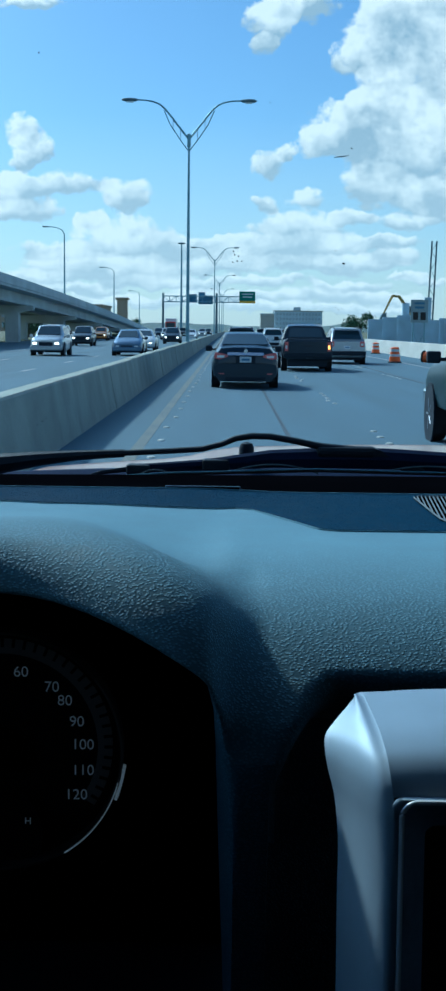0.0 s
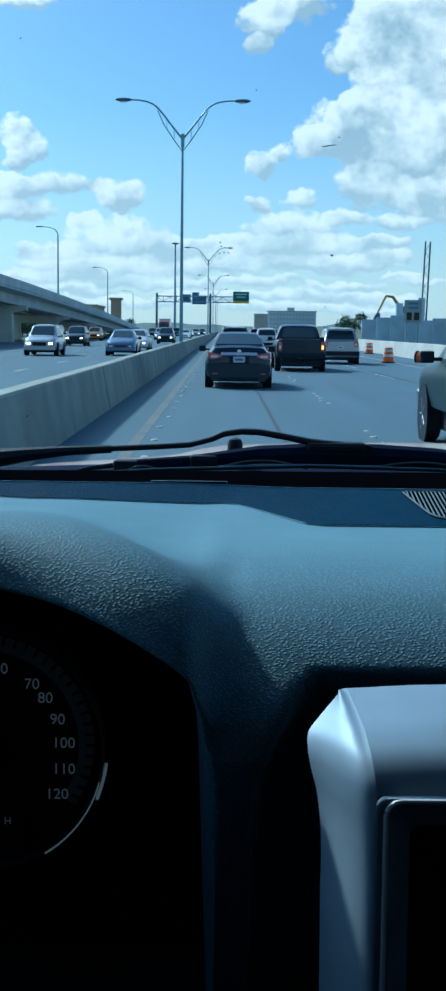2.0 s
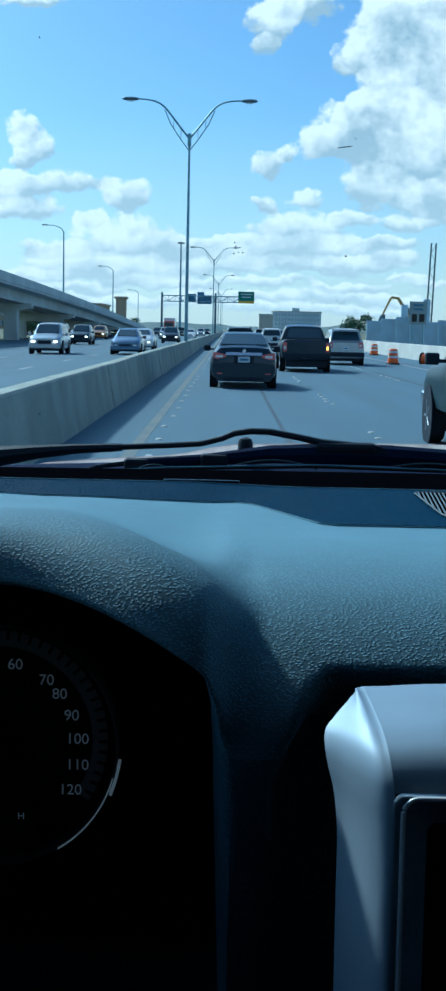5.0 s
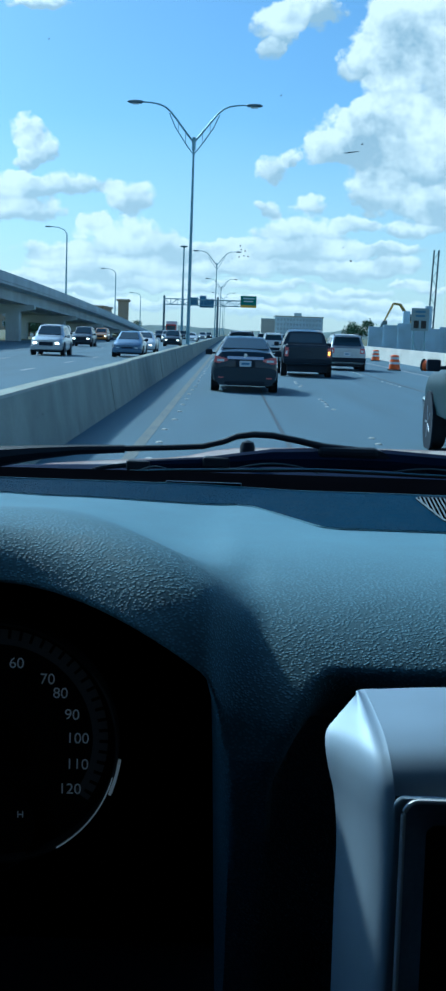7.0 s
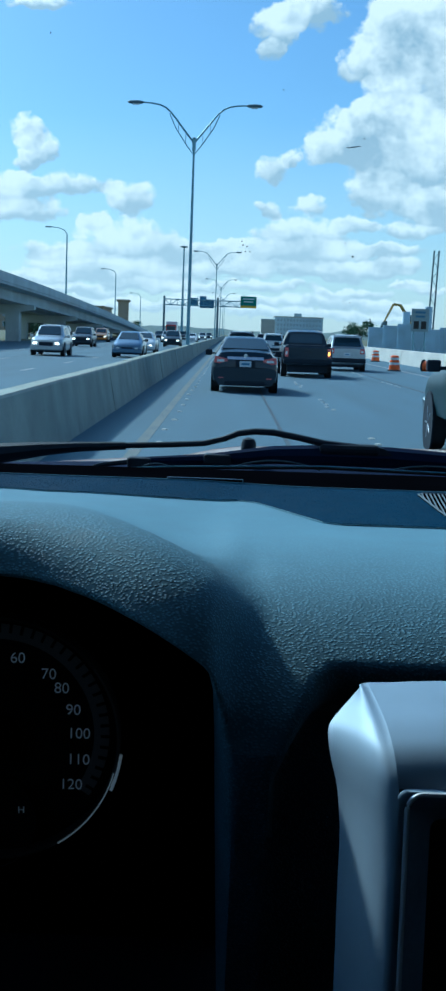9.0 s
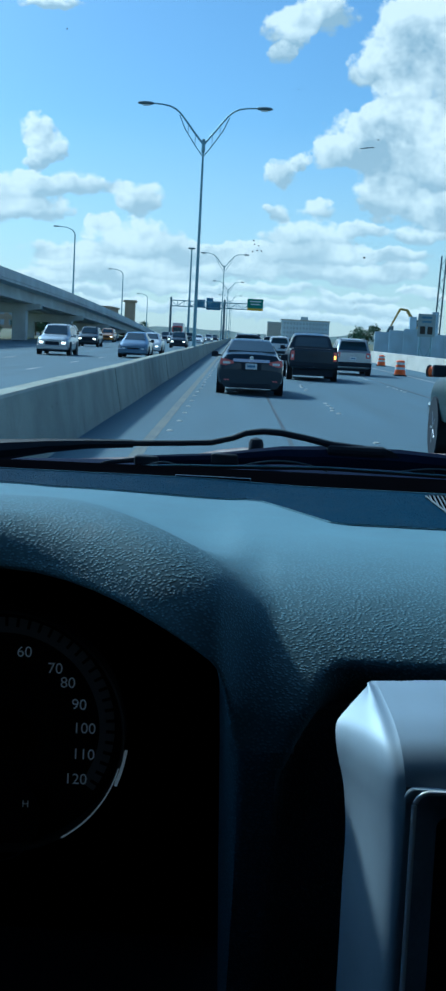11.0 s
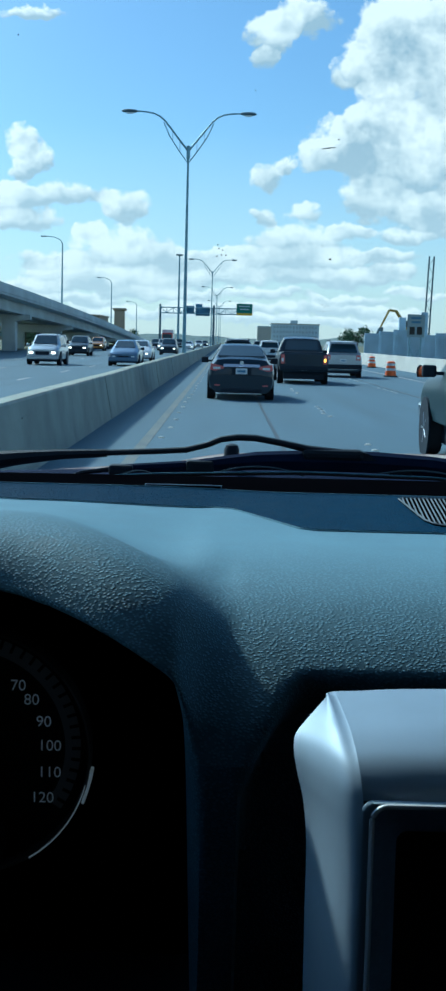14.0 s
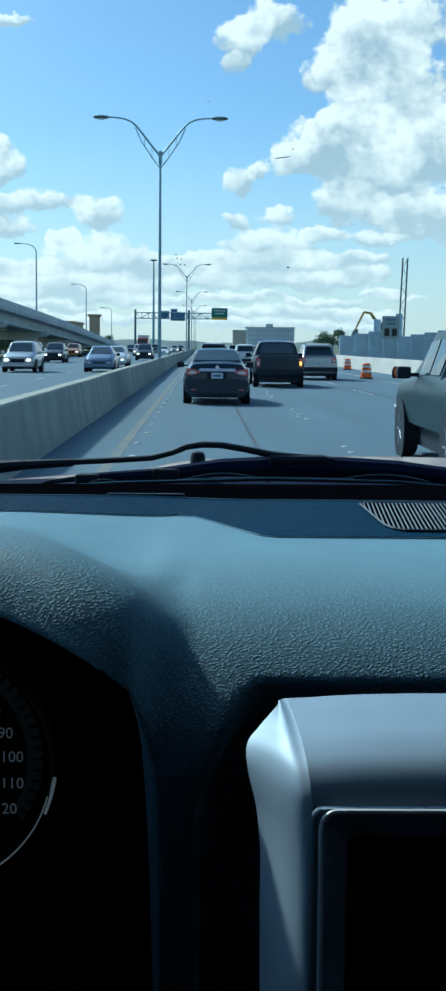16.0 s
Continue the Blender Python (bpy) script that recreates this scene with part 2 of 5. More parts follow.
M_ASPHALT = mat("asphalt", (0.070, 0.130, 0.174), 0.85, vary=0.17, scale=0.8, bump=0.35, bump_scale=45, stretch=(1.0, 0.06, 1.0))
M_TAR = mat("tar_seam", (0.028, 0.046, 0.058), 0.6, scale=2)
M_LINE = mat("worn_paint", (0.125, 0.165, 0.185), 0.8, second=(0.175, 0.185, 0.16), scale=1.2)
M_WHITE_LINE = mat("worn_white_paint", (0.18, 0.18, 0.18), 0.8, second=(0.5, 0.5, 0.5), scale=1.2)
M_BUTTON = mat("marker_button", (0.42, 0.43, 0.40), 0.6, scale=30)
M_CONCRETE = mat("barrier_concrete", (0.32, 0.335, 0.285), 0.9, vary=0.22, scale=1.1, bump=0.3, bump_scale=30, per_object=0.08)
M_CONCRETE_PALE = mat("pale_concrete", (0.5, 0.48, 0.43), 0.9, vary=0.15, scale=0.7, bump=0.2, bump_scale=25, per_object=0.06)
M_PANEL = mat("blue_grey_panel", (0.42, 0.54, 0.64), 0.8, vary=0.15, scale=0.9, bump=0.2, bump_scale=25, per_object=0.08)
M_BRIDGE = mat("bridge_concrete", (0.53, 0.56, 0.55), 0.9, vary=0.2, scale=0.35, bump=0.2, bump_scale=10)
M_GROUND = mat("dry_ground", (0.17, 0.15, 0.09), 0.95, second=(0.10, 0.13, 0.05), scale=0.03, bump=0.4, bump_scale=3)
M_LEAF = mat("foliage", (0.045, 0.105, 0.055), 0.8, vary=0.5, scale=0.6, per_object=0.2)
# distance haze is part of this hill colour
M_HILL = mat("wooded_hill", (0.10, 0.145, 0.135), 0.9, vary=0.35, scale=0.05, bump=0.6, bump_scale=0.4)
M_BARK = mat("bark", (0.10, 0.08, 0.06), 0.9, scale=6, bump=0.5, bump_scale=20)
M_STEEL = mat("galvanised_steel", (0.24, 0.38, 0.44), 0.5, 0.35, scale=2)
M_STEEL_DARK = mat("weathered_steel", (0.14, 0.20, 0.23), 0.6, 0.4, scale=1.5)
M_SIGN_BACK = mat("sign_blue_grey", (0.09, 0.21, 0.34), 0.55, 0.2, scale=1)
M_SIGN_GREEN = mat("sign_green", (0.01, 0.19, 0.14), 0.45, scale=1, vary=0.1)
M_SIGN_WHITE = mat("sign_white", (0.72, 0.72, 0.72), 0.5, scale=1, vary=0.06)
# white board on its shaded side, the shade painted as grey
M_SIGN_SHADE = mat("sign_white_shaded", (0.30, 0.37, 0.40), 0.6, scale=1, vary=0.08)
M_SIGN_YELLOW = mat("sign_yellow", (0.75, 0.45, 0.03), 0.5, scale=1, vary=0.08)
M_BLACK = mat("black_legend", (0.02, 0.02, 0.02), 0.6, scale=3)
M_TYRE = mat("tyre_rubber", (0.018, 0.018, 0.02), 0.85, scale=8, bump=0.2, bump_scale=40)
M_RIM = mat("alloy", (0.42, 0.43, 0.45), 0.35, 0.9, scale=8)
M_CAR_GLASS = mat("tinted_glass", (0.022, 0.045, 0.062), 0.08, spec=0.9, vary=0.1, scale=2)
M_RED = mat("tail_lens", (0.62, 0.14, 0.13), 0.2, vary=0.2, scale=12, coat=0.5)
M_CLEAR = mat("head_lens", (0.75, 0.75, 0.72), 0.15, vary=0.1, scale=12, coat=0.5)
M_LAMP_ON = mat("lit_headlamp", (1.0, 0.93, 0.78), 0.3, emit=3.0, vary=0.0)
M_BLINK = mat("lit_indicator", (1.0, 0.42, 0.05), 0.3, emit=4.0, vary=0.0)
M_CHROME = mat("chrome", (0.75, 0.76, 0.78), 0.12, 1.0, vary=0.05, scale=10)
M_PLATE = mat("licence_plate", (0.62, 0.64, 0.66), 0.5, scale=20, vary=0.1)
M_TRIM_BLACK = mat("black_plastic", (0.008, 0.015, 0.026), 0.6, scale=10, bump=0.1, bump_scale=300, spec=0.3)
M_COWL = mat("cowl_plastic", (0.009, 0.017, 0.045), 0.75, scale=10, spec=0.03)
# blacker than plastic: the shade of gaps and recesses is put into it
M_DEEP = mat("recess_shade_black", (0.0018, 0.002, 0.003), 0.9, scale=10, spec=0.0)
M_LIP = mat("satin_lip", (0.86, 0.88, 0.9), 0.35, 0.1, vary=0.04, scale=40)
M_ORANGE = mat("barrel_orange", (0.85, 0.14, 0.02), 0.5, scale=5, vary=0.15)
M_TAN_WALL = mat("tan_stucco", (0.42, 0.34, 0.25), 0.9, scale=0.2, vary=0.12)
# distance haze mixed into the wall and window colours
M_GREY_WALL = mat("hazed_facade", (0.58, 0.68, 0.74), 0.8, scale=0.1, vary=0.1)
M_WINDOW_FAR = mat("hazed_facade_glass", (0.42, 0.51, 0.57), 0.3, scale=0.3)
M_YELLOW_STEEL = mat("machine_yellow", (0.42, 0.30, 0.08), 0.5, scale=2, vary=0.2)
M_COPPER = mat("copper_paint", (0.33, 0.15, 0.085), 0.4, 0.4, vary=0.08, scale=30, coat=0.6)
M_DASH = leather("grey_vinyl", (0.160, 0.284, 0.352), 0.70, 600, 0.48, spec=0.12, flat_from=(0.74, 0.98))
# the pad's vinyl again, darkened to stand in for shade
M_DASH_SHADED = leather("grey_vinyl_shaded", (0.105, 0.190, 0.245), 0.7, 620, 0.4, spec=0.15)
M_DASH_DARK = leather("charcoal_vinyl", (0.001, 0.046, 0.105), 0.75, 560, 1.0, spec=0.05)
M_SATIN = mat("satin_silver", (0.30, 0.39, 0.48), 0.55, 0.2, spec=0.45, vary=0.04, scale=40, bump=0.02, bump_scale=900)
M_SCREEN = mat("screen_glass", (0.006, 0.006, 0.007), 0.25, vary=0.1, spec=0.3)
M_BEVEL = mat("screen_bevel", (0.24, 0.32, 0.44), 0.4, scale=20)
M_SLAT = mat("vent_slat", (0.075, 0.105, 0.125), 0.5, scale=20)
M_DIAL = mat("dial_face", (0.004, 0.004, 0.0045), 0.8, scale=20, spec=0.15)
M_DIGIT = mat("dial_digits", (0.85, 0.9, 0.93), 0.6, vary=0.05, scale=20, emit=0.016)
# glows in place of reflections on the chrome ring; no lamp there
M_RIM_GLINT = mat("rim_glint_glow", (0.8, 0.86, 0.9), 0.3, vary=0.05, scale=20, emit=0.05)
M_TICK = mat("dial_band", (0.05, 0.055, 0.06), 0.7, vary=0.1, scale=60, emit=0.016)
M_CLOTH = mat("headliner", (0.06, 0.06, 0.062), 0.95, scale=20, bump=0.2, bump_scale=400)
M_STREAK = mat("pale_smear", (0.36, 0.40, 0.42), 0.8, scale=200)
M_SPECK = mat("insect_speck", (0.03, 0.028, 0.025), 0.8, scale=200)
M_WINDSCREEN = glass("windscreen_glass", (0.95, 0.98, 0.985), 0.02)
M_SIDE_GLASS = glass("side_glass", (0.8, 0.85, 0.85), 0.05)


# ---- builders ----
def part(name, bm, material, parent=None, label="", smooth=False, loc=None, sharp=35):
    bmesh.ops.recalc_face_normals(bm, faces=bm.faces)
    me = bpy.data.meshes.new(name)
    bm.to_mesh(me)
    bm.free()
    me.materials.append(material)
    if smooth:
        me.shade_smooth()
        me.set_sharp_from_angle(angle=radians(sharp))
    ob = new(name, me)
    if parent:
        ob.parent = parent
    if loc:
        ob.location = loc
    if label:
        ob["label"] = label
    return ob


def shared(name, me, parent, m):
    ob = new(name, me)
    ob.parent = parent
    ob.matrix_basis = m
    return ob


def empty(name, m, label, category, group="", kind=""):
    ob = new(name)
    ob.matrix_basis = m
    return tagged(ob, label, category, group, kind)


def bm_box(x0, x1, y0, y1, z0, z1, bevel=0.0, bm=None, seg=2):
    bm = bm or bmesh.new()
    vs = [bm.verts.new((x, y, z)) for x in (x0, x1) for y in (y0, y1) for z in (z0, z1)]
    fs = [bm.faces.new([vs[i] for i in f]) for f in ((0, 1, 3, 2), (4, 6, 7, 5), (0, 4, 5, 1), (2, 3, 7, 6), (0, 2, 6, 4), (1, 5, 7, 3))]
    if bevel:
        es = list({e for f in fs for e in f.edges})
        bmesh.ops.bevel(bm, geom=es, offset=bevel, segments=seg, affect="EDGES", profile=0.5)
    return bm


def bm_loft(rings, closed=True, caps=True, bm=None):
    """Skin over a row of rings of points."""
    bm = bm or bmesh.new()
    rows = [[bm.verts.new(p) for p in r] for r in rings]
    n = len(rows[0])
    for a, b in zip(rows, rows[1:]):
        for i in range(n if closed else n - 1):
            j = (i + 1) % n
            bm.faces.new((a[i], a[j], b[j], b[i]))
    if caps and closed:
        bm.faces.new(rows[0])
        bm.faces.new(rows[-1])
    return bm


def bm_tube(points, radius, sides=8, bm=None):
    """A round bar along a line of points; radius may be a list."""
    pts = [Vector(p) for p in points]
    rings = []
    for i, p in enumerate(pts):
        d = (pts[min(i + 1, len(pts) - 1)] - pts[max(i - 1, 0)]).normalized()
        a = d.orthogonal().normalized() if abs(d.z) > 0.95 else d.cross(Vector((0, 0, 1))).normalized()
        b = d.cross(a)
        r = radius[i] if isinstance(radius, (list, tuple)) else radius
        rings.append([p + (a * math.cos(k * math.tau / sides) + b * math.sin(k * math.tau / sides)) * r for k in range(sides)])
    return bm_loft(rings, bm=bm)


def bm_prism(outline, axis, a, b, bm=None):
    """An outline of (p, q) drawn out along x, y or z from a to b."""
    put = {"x": lambda p, q, s: (s, p, q), "y": lambda p, q, s: (p, s, q), "z": lambda p, q, s: (p, q, s)}[axis]
    return bm_loft([[put(p, q, s) for p, q in outline] for s in (a, b)], bm=bm)


def bm_lathe(profile, axis="x", sides=24, bm=None):
    """A profile of (radius, along) turned round an axis."""
    def at(r, h, k):
        c, s = math.cos(k * math.tau / sides) * r, math.sin(k * math.tau / sides) * r
        return {"x": (h, c, s), "y": (c, h, s), "z": (c, s, h)}[axis]
    return bm_loft([[at(r, h, k) for k in range(sides)] for r, h in profile], bm=bm)


def lettering(text, size, material, parent, m, name="lettering"):
    cu = bpy.data.curves.new(name, "FONT")
    cu.body, cu.size, cu.align_x, cu.align_y, cu.extrude = text, size, "CENTER", "CENTER", size * 0.01
    tmp = new("tmp", cu)
    bpy.context.view_layer.update()
    me = bpy.data.meshes.new_from_object(tmp)
    bpy.data.objects.remove(tmp)
    me.materials.clear()
    me.materials.append(material)
    return shared(name, me, parent, m)


# ---- ground and road ----
bm = bmesh.new()
bmesh.ops.create_grid(bm, x_segments=60, y_segments=60, size=4200)
for v in bm.verts:
    d = max(0.0, abs(v.co.x) - 60)
    v.co.z = -0.06 + (0.9 * noise.noise(v.co * 0.004) if d else 0)
tagged(part("ground", bm, M_GROUND, smooth=True), "dry grass verge beside the motorway", "ground", kind="structure")
road = tagged(part("road", bm_box(-24, 12.4, -120, 900, -0.3, 0.0), M_ASPHALT), "grey weathered asphalt motorway", "road", kind="structure")


def flat_strip(name, x0, x1, y0, y1, material, label):
    return tagged(part(name, bm_box(x0, x1, y0, y1, 0.0, 0.004), material), label, "road marking", kind="structure")


flat_strip("yellow_edge_line", -1.30, -1.14, -30, 420, M_LINE, "worn faded yellow edge line on asphalt")
flat_strip("tar_seam", 0.90, 0.965, -30, 90, M_TAR, "dark tar seam along the lane")
flat_strip("tar_seam", 6.1, 6.2, -30, 200, M_TAR, "dark tar seam along the lane")
flat_strip("edge_line", 8.95, 9.09, -30, 420, M_WHITE_LINE, "worn white edge line on asphalt")
flat_strip("far_edge_line", -3.9, -3.76, -30, 420, M_LINE, "worn yellow edge line on asphalt")
for n_, x_ in enumerate((-7.6, -11.2, -14.8)):
    for k_ in range(24):
        y_ = 10 + k_ * 12.2 + n_ * 3
        flat_strip("lane_dash", x_ - 0.06, x_ + 0.06, y_, y_ + 3.0, M_WHITE_LINE, "worn white lane dash on asphalt")

buttons = empty("lane_markers", pose(0, 0, 0), "rows of worn pale lane marker buttons", "lane markers", kind="structure")
bm = bm_lathe([(0.055, 0.0), (0.05, 0.012), (0.03, 0.02), (0.005, 0.022)], "z", 10)
first = part("marker_button", bm, M_BUTTON, buttons, smooth=True)
first.location = (-0.98, 12.0, 0.0)
rnd = random.Random(5)
for k_ in range(36):
    shared("marker_button", first.data, buttons, pose(-0.98 + rnd.uniform(-0.03, 0.03), 13.4 + k_ * 2.45, 0) @ Matrix.Diagonal((1, 1 + rnd.random(), 1, 1)))
for x_ in (2.35, 5.85):
    for g_ in range(22):
        for k_ in range(5):
            shared("marker_button", first.data, buttons, pose(x_ + rnd.uniform(-0.05, 0.05), 16 + (g_ * 12.2 + k_ * 1.1) + (3 if x_ > 3 else 0), 0) @ Matrix.Diagonal((1.1, 1.6, 1, 1)))


def barrier(name, x, y0, y1, height, material, label, length=6.1, spread=0.19):
    """Concrete safety barrier, cast in lengths with open joints between them."""
    root = empty(name, pose(x, 0, 0), label, "barrier", kind="structure")
    half = [(spread + 0.10, 0.0), (spread + 0.085, 0.04), (0.135, height - 0.03), (0.11, height)]
    outline = half + [(-p, q) for p, q in reversed(half)]
    bm = bm_prism(outline, "y", 0.006, length - 0.006)
    segment = part("barrier_length", bm, material, root)
    segment.location = (0, y0, 0)
    k = 1
    while y0 + k * length < y1:
        shared("barrier_length", segment.data, root, pose(rnd.uniform(-0.012, 0.012), y0 + k * length, rnd.uniform(-0.008, 0.004)))
        k += 1
    return root


barrier("median_barrier", -2.52, -60, 620, 0.86, M_CONCRETE, "grey stained concrete median barrier along the road")
barrier("roadside_barrier", 11.9, -60, 620, 0.95, M_CONCRETE_PALE, "pale concrete roadside barrier")


# ---- lamps ----
def double_lamp(x, y, height=12.8, reach=3.15):
    """Median lamp post with two raised arms and a lantern at each tip."""
    root = empty("street_lamp", pose(x, y, 0.82), "tall grey steel double-arm street lamp on the median barrier", "street lamp", "median lamps")
    h = height - 0.82
    part("base_plate", bm_box(-0.2, 0.2, -0.2, 0.2, 0.0, 0.05, 0.01), M_STEEL, root)
    part("pole", bm_tube([(0, 0, 0.03), (0, 0, h * 0.5), (0, 0, h)], [0.115, 0.09, 0.06], 12), M_STEEL, root, smooth=True)
    part("collar", bm_lathe([(0.1, h - 0.5), (0.11, h - 0.45), (0.11, h + 0.25), (0.02, h + 0.3)], "z", 12), M_STEEL, root, smooth=True)
    for s in (-1, 1):
        bow = ((0, 0), (0.1, 0.17), (0.2, 0.34), (0.33, 0.57), (0.45, 0.77), (0.55, 0.885), (0.66, 0.95), (0.8, 0.985), (1, 1))
        part("arm", bm_tube([(s * reach * f, 0, h - 0.05 + 2.25 * g) for f, g in bow], [0.06, 0.058, 0.056, 0.054, 0.052, 0.05, 0.048, 0.046, 0.045], 8), M_STEEL, root, smooth=True)
        part("brace", bm_tube([(0, 0, h - 0.75), (s * reach * 0.16, 0, h - 0.1), (s * reach * 0.36, 0, h + 0.82), (s * reach * 0.47, 0, h + 1.6)], 0.034, 6), M_STEEL, root, smooth=True)
        for f, lo, hi in ((0.16, -0.1, 0.56), (0.3, 0.55, 1.12)):
            part("strut", bm_tube([(s * reach * f, 0, h + lo), (s * reach * f, 0, h + hi)], 0.02, 6), M_STEEL, root)
        top = h + 2.2
        rings = []
        for f, w, t in ((0, 0.05, 0.05), (0.12, 0.15, 0.09), (0.5, 0.19, 0.12), (0.85, 0.15, 0.09), (1, 0.04, 0.03)):
            xx = s * (reach - 0.1 + f * 0.95)
            rings.append([(xx, w * math.cos(a), top + t * math.sin(a) - 0.01) for a in [i * math.tau / 10 for i in range(10)]])
        lantern = part("lantern", bm_loft(rings), M_STEEL_DARK, root, smooth=True)
        part("lens", bm_box(s * (reach + 0.15), s * (reach + 0.55), -0.1, 0.1, top - 0.15, top - 0.1), M_CLEAR, lantern)
    return root


lamp = double_lamp(-2.52, 77.0)
for y_ in (212.0, 318.0, 424.0, 530.0):
    copy_thing(lamp, pose(-2.52, y_, 0.82))


def single_lamp(x, y, z, height, reach):
    root = empty("road_lamp", pose(x, y, z), "slender grey single-arm road lamp", "street lamp", "single lamps")
    part("pole", bm_tube([(0, 0, 0), (0, 0, height * 0.9)], [0.13, 0.08], 10), M_STEEL, root, smooth=True)
    part("arm", bm_tube([(0, 0, height * 0.9), (-reach * 0.15, 0, height * 0.955), (-reach * 0.5, 0, height * 0.99), (-reach, 0, height)], [0.07, 0.06, 0.05, 0.05], 8), M_STEEL, root, smooth=True)
    part("lantern", bm_box(-reach - 0.7, -reach + 0.1, -0.15, 0.15, height - 0.1, height + 0.06, 0.04), M_STEEL_DARK, root)
    return root


# ---- flyover on the far side ----
def deck_height(y):
    """Height of the flyover's parapet along its length."""
    f = min(1.0, max(0.0, (y - 40.0) / 420.0))
    return 7.4 - 2.0 * f - 4.6 * f * f * (3 - 2 * f)


def flyover():
    root = empty("flyover", pose(-26.5, 0, 0), "long grey concrete flyover ramp on square columns", "bridge", kind="structure")
    ys = [20 + i * 13 for i in range(37)]
    bend = lambda y: 1.5 * math.sin((y - 60) / 160.0) - 0.00004 * (y - 60) ** 2
    def sweep(name, outline, material=M_BRIDGE, y0=0, y1=99999):
        rings = [[(bend(y) + p, y, deck_height(y) + q) for p, q in outline] for y in ys if y0 <= y <= y1]
        return part(name, bm_loft(rings), material, root)
    sweep("deck", [(-5.2, -1.15), (5.2, -1.15), (5.2, -0.92), (-5.2, -0.92)])
    sweep("parapet", [(4.85, -0.9), (5.25, -0.9), (5.13, 0.0), (4.93, 0.0)])
    sweep("parapet", [(-5.25, -0.9), (-4.85, -0.9), (-4.93, 0.0), (-5.13, 0.0)])
    for p in (-3.6, 0.0, 3.6):
        sweep("girder", [(p - 0.45, -2.35), (p + 0.45, -2.35), (p + 0.3, -2.1), (p + 0.18, -1.17), (p - 0.18, -1.17), (p - 0.3, -2.1)], y1=330)
    for y in range(62, 320, 38):
        top = deck_height(y) - 2.37
        if top < 1.6:
            continue
        x = bend(y)
        part("bent_cap", bm_prism([(x - 4.9, top), (x + 4.9, top), (x + 4.9, top - 0.5), (x + 1.6, top - 1.05), (x - 1.6, top - 1.05), (x - 4.9, top - 0.5)], "y", y - 0.7, y + 0.7), M_BRIDGE, root)
        for p in (-2.6, 2.6):
            part("column", bm_box(x + p - 0.75, x + p + 0.75, y - 0.65, y + 0.65, -0.2, top - 0.6, 0.08, seg=1), M_BRIDGE, root)
    return root


flyover()
slim = single_lamp(-22.9, 101, deck_height(101) - 0.02, 9.3, 2.2)
for x_, y_ in ((-22.2, 172), (-22.6, 250), (-24.0, 340)):
    copy_thing(slim, pose(x_, y_, deck_height(y_) - 0.02))
mast = empty("high_mast", pose(-9.9, 262, 0), "tall slender grey high-mast lamp pole", "street lamp")
part("pole", bm_tube([(0, 0, 0), (0, 0, 19)], [0.28, 0.14], 10), M_STEEL, mast, smooth=True)
part("lamp_ring", bm_lathe([(0.2, 18.7), (0.75, 18.8), (0.75, 19.0), (0.2, 19.1)], "z", 12), M_STEEL_DARK, mast, smooth=True)


# ---- overhead sign gantries ----
def truss(root, x0, x1, z, depth, material, bays, y=0.0):
    for dy in (-depth / 2, depth / 2):
        for dz in (0, depth):
            part("chord", bm_tube([(x0, y + dy, z + dz), (x1, y + dy, z + dz)], 0.085, 8), material, root)
    step = (x1 - x0) / bays
    for i in range(bays + 1):
        x = x0 + i * step
        for dy in (-depth / 2, depth / 2):
            part("upright", bm_tube([(x, y + dy, z), (x, y + dy, z + depth)], 0.05, 6), material, root)
            if i < bays:
                up = (0, depth) if i % 2 else (depth, 0)
                part("diagonal", bm_tube([(x, y + dy, z + up[0]), (x + step, y + dy, z + up[1])], 0.05, 6), material, root)
        part("cross_bar", bm_tube([(x, y - depth / 2, z + depth), (x, y + depth / 2, z + depth)], 0.045, 6), material, root)


def sign_panel(root, x0, x1, z0, z1, y, material, name="sign_panel", label="", border=True):
    board = part(name, bm_box(x0, x1, y - 0.04, y + 0.04, z0, z1, 0.015, seg=1), material, root, label)
    if border:
        for a in ((x0 + 0.08, x1 - 0.08, z0 + 0.06, z0 + 0.12), (x0 + 0.08, x1 - 0.08, z1 - 0.12, z1 - 0.06),
                  (x0 + 0.06, x0 + 0.12, z0 + 0.14, z1 - 0.14), (x1 - 0.12, x1 - 0.06, z0 + 0.14, z1 - 0.14)):
            part("border", bm_box(a[0], a[1], y - 0.05, y - 0.0405, a[2], a[3]), M_SIGN_WHITE if material is not M_SIGN_WHITE else M_BLACK, board)
    return board


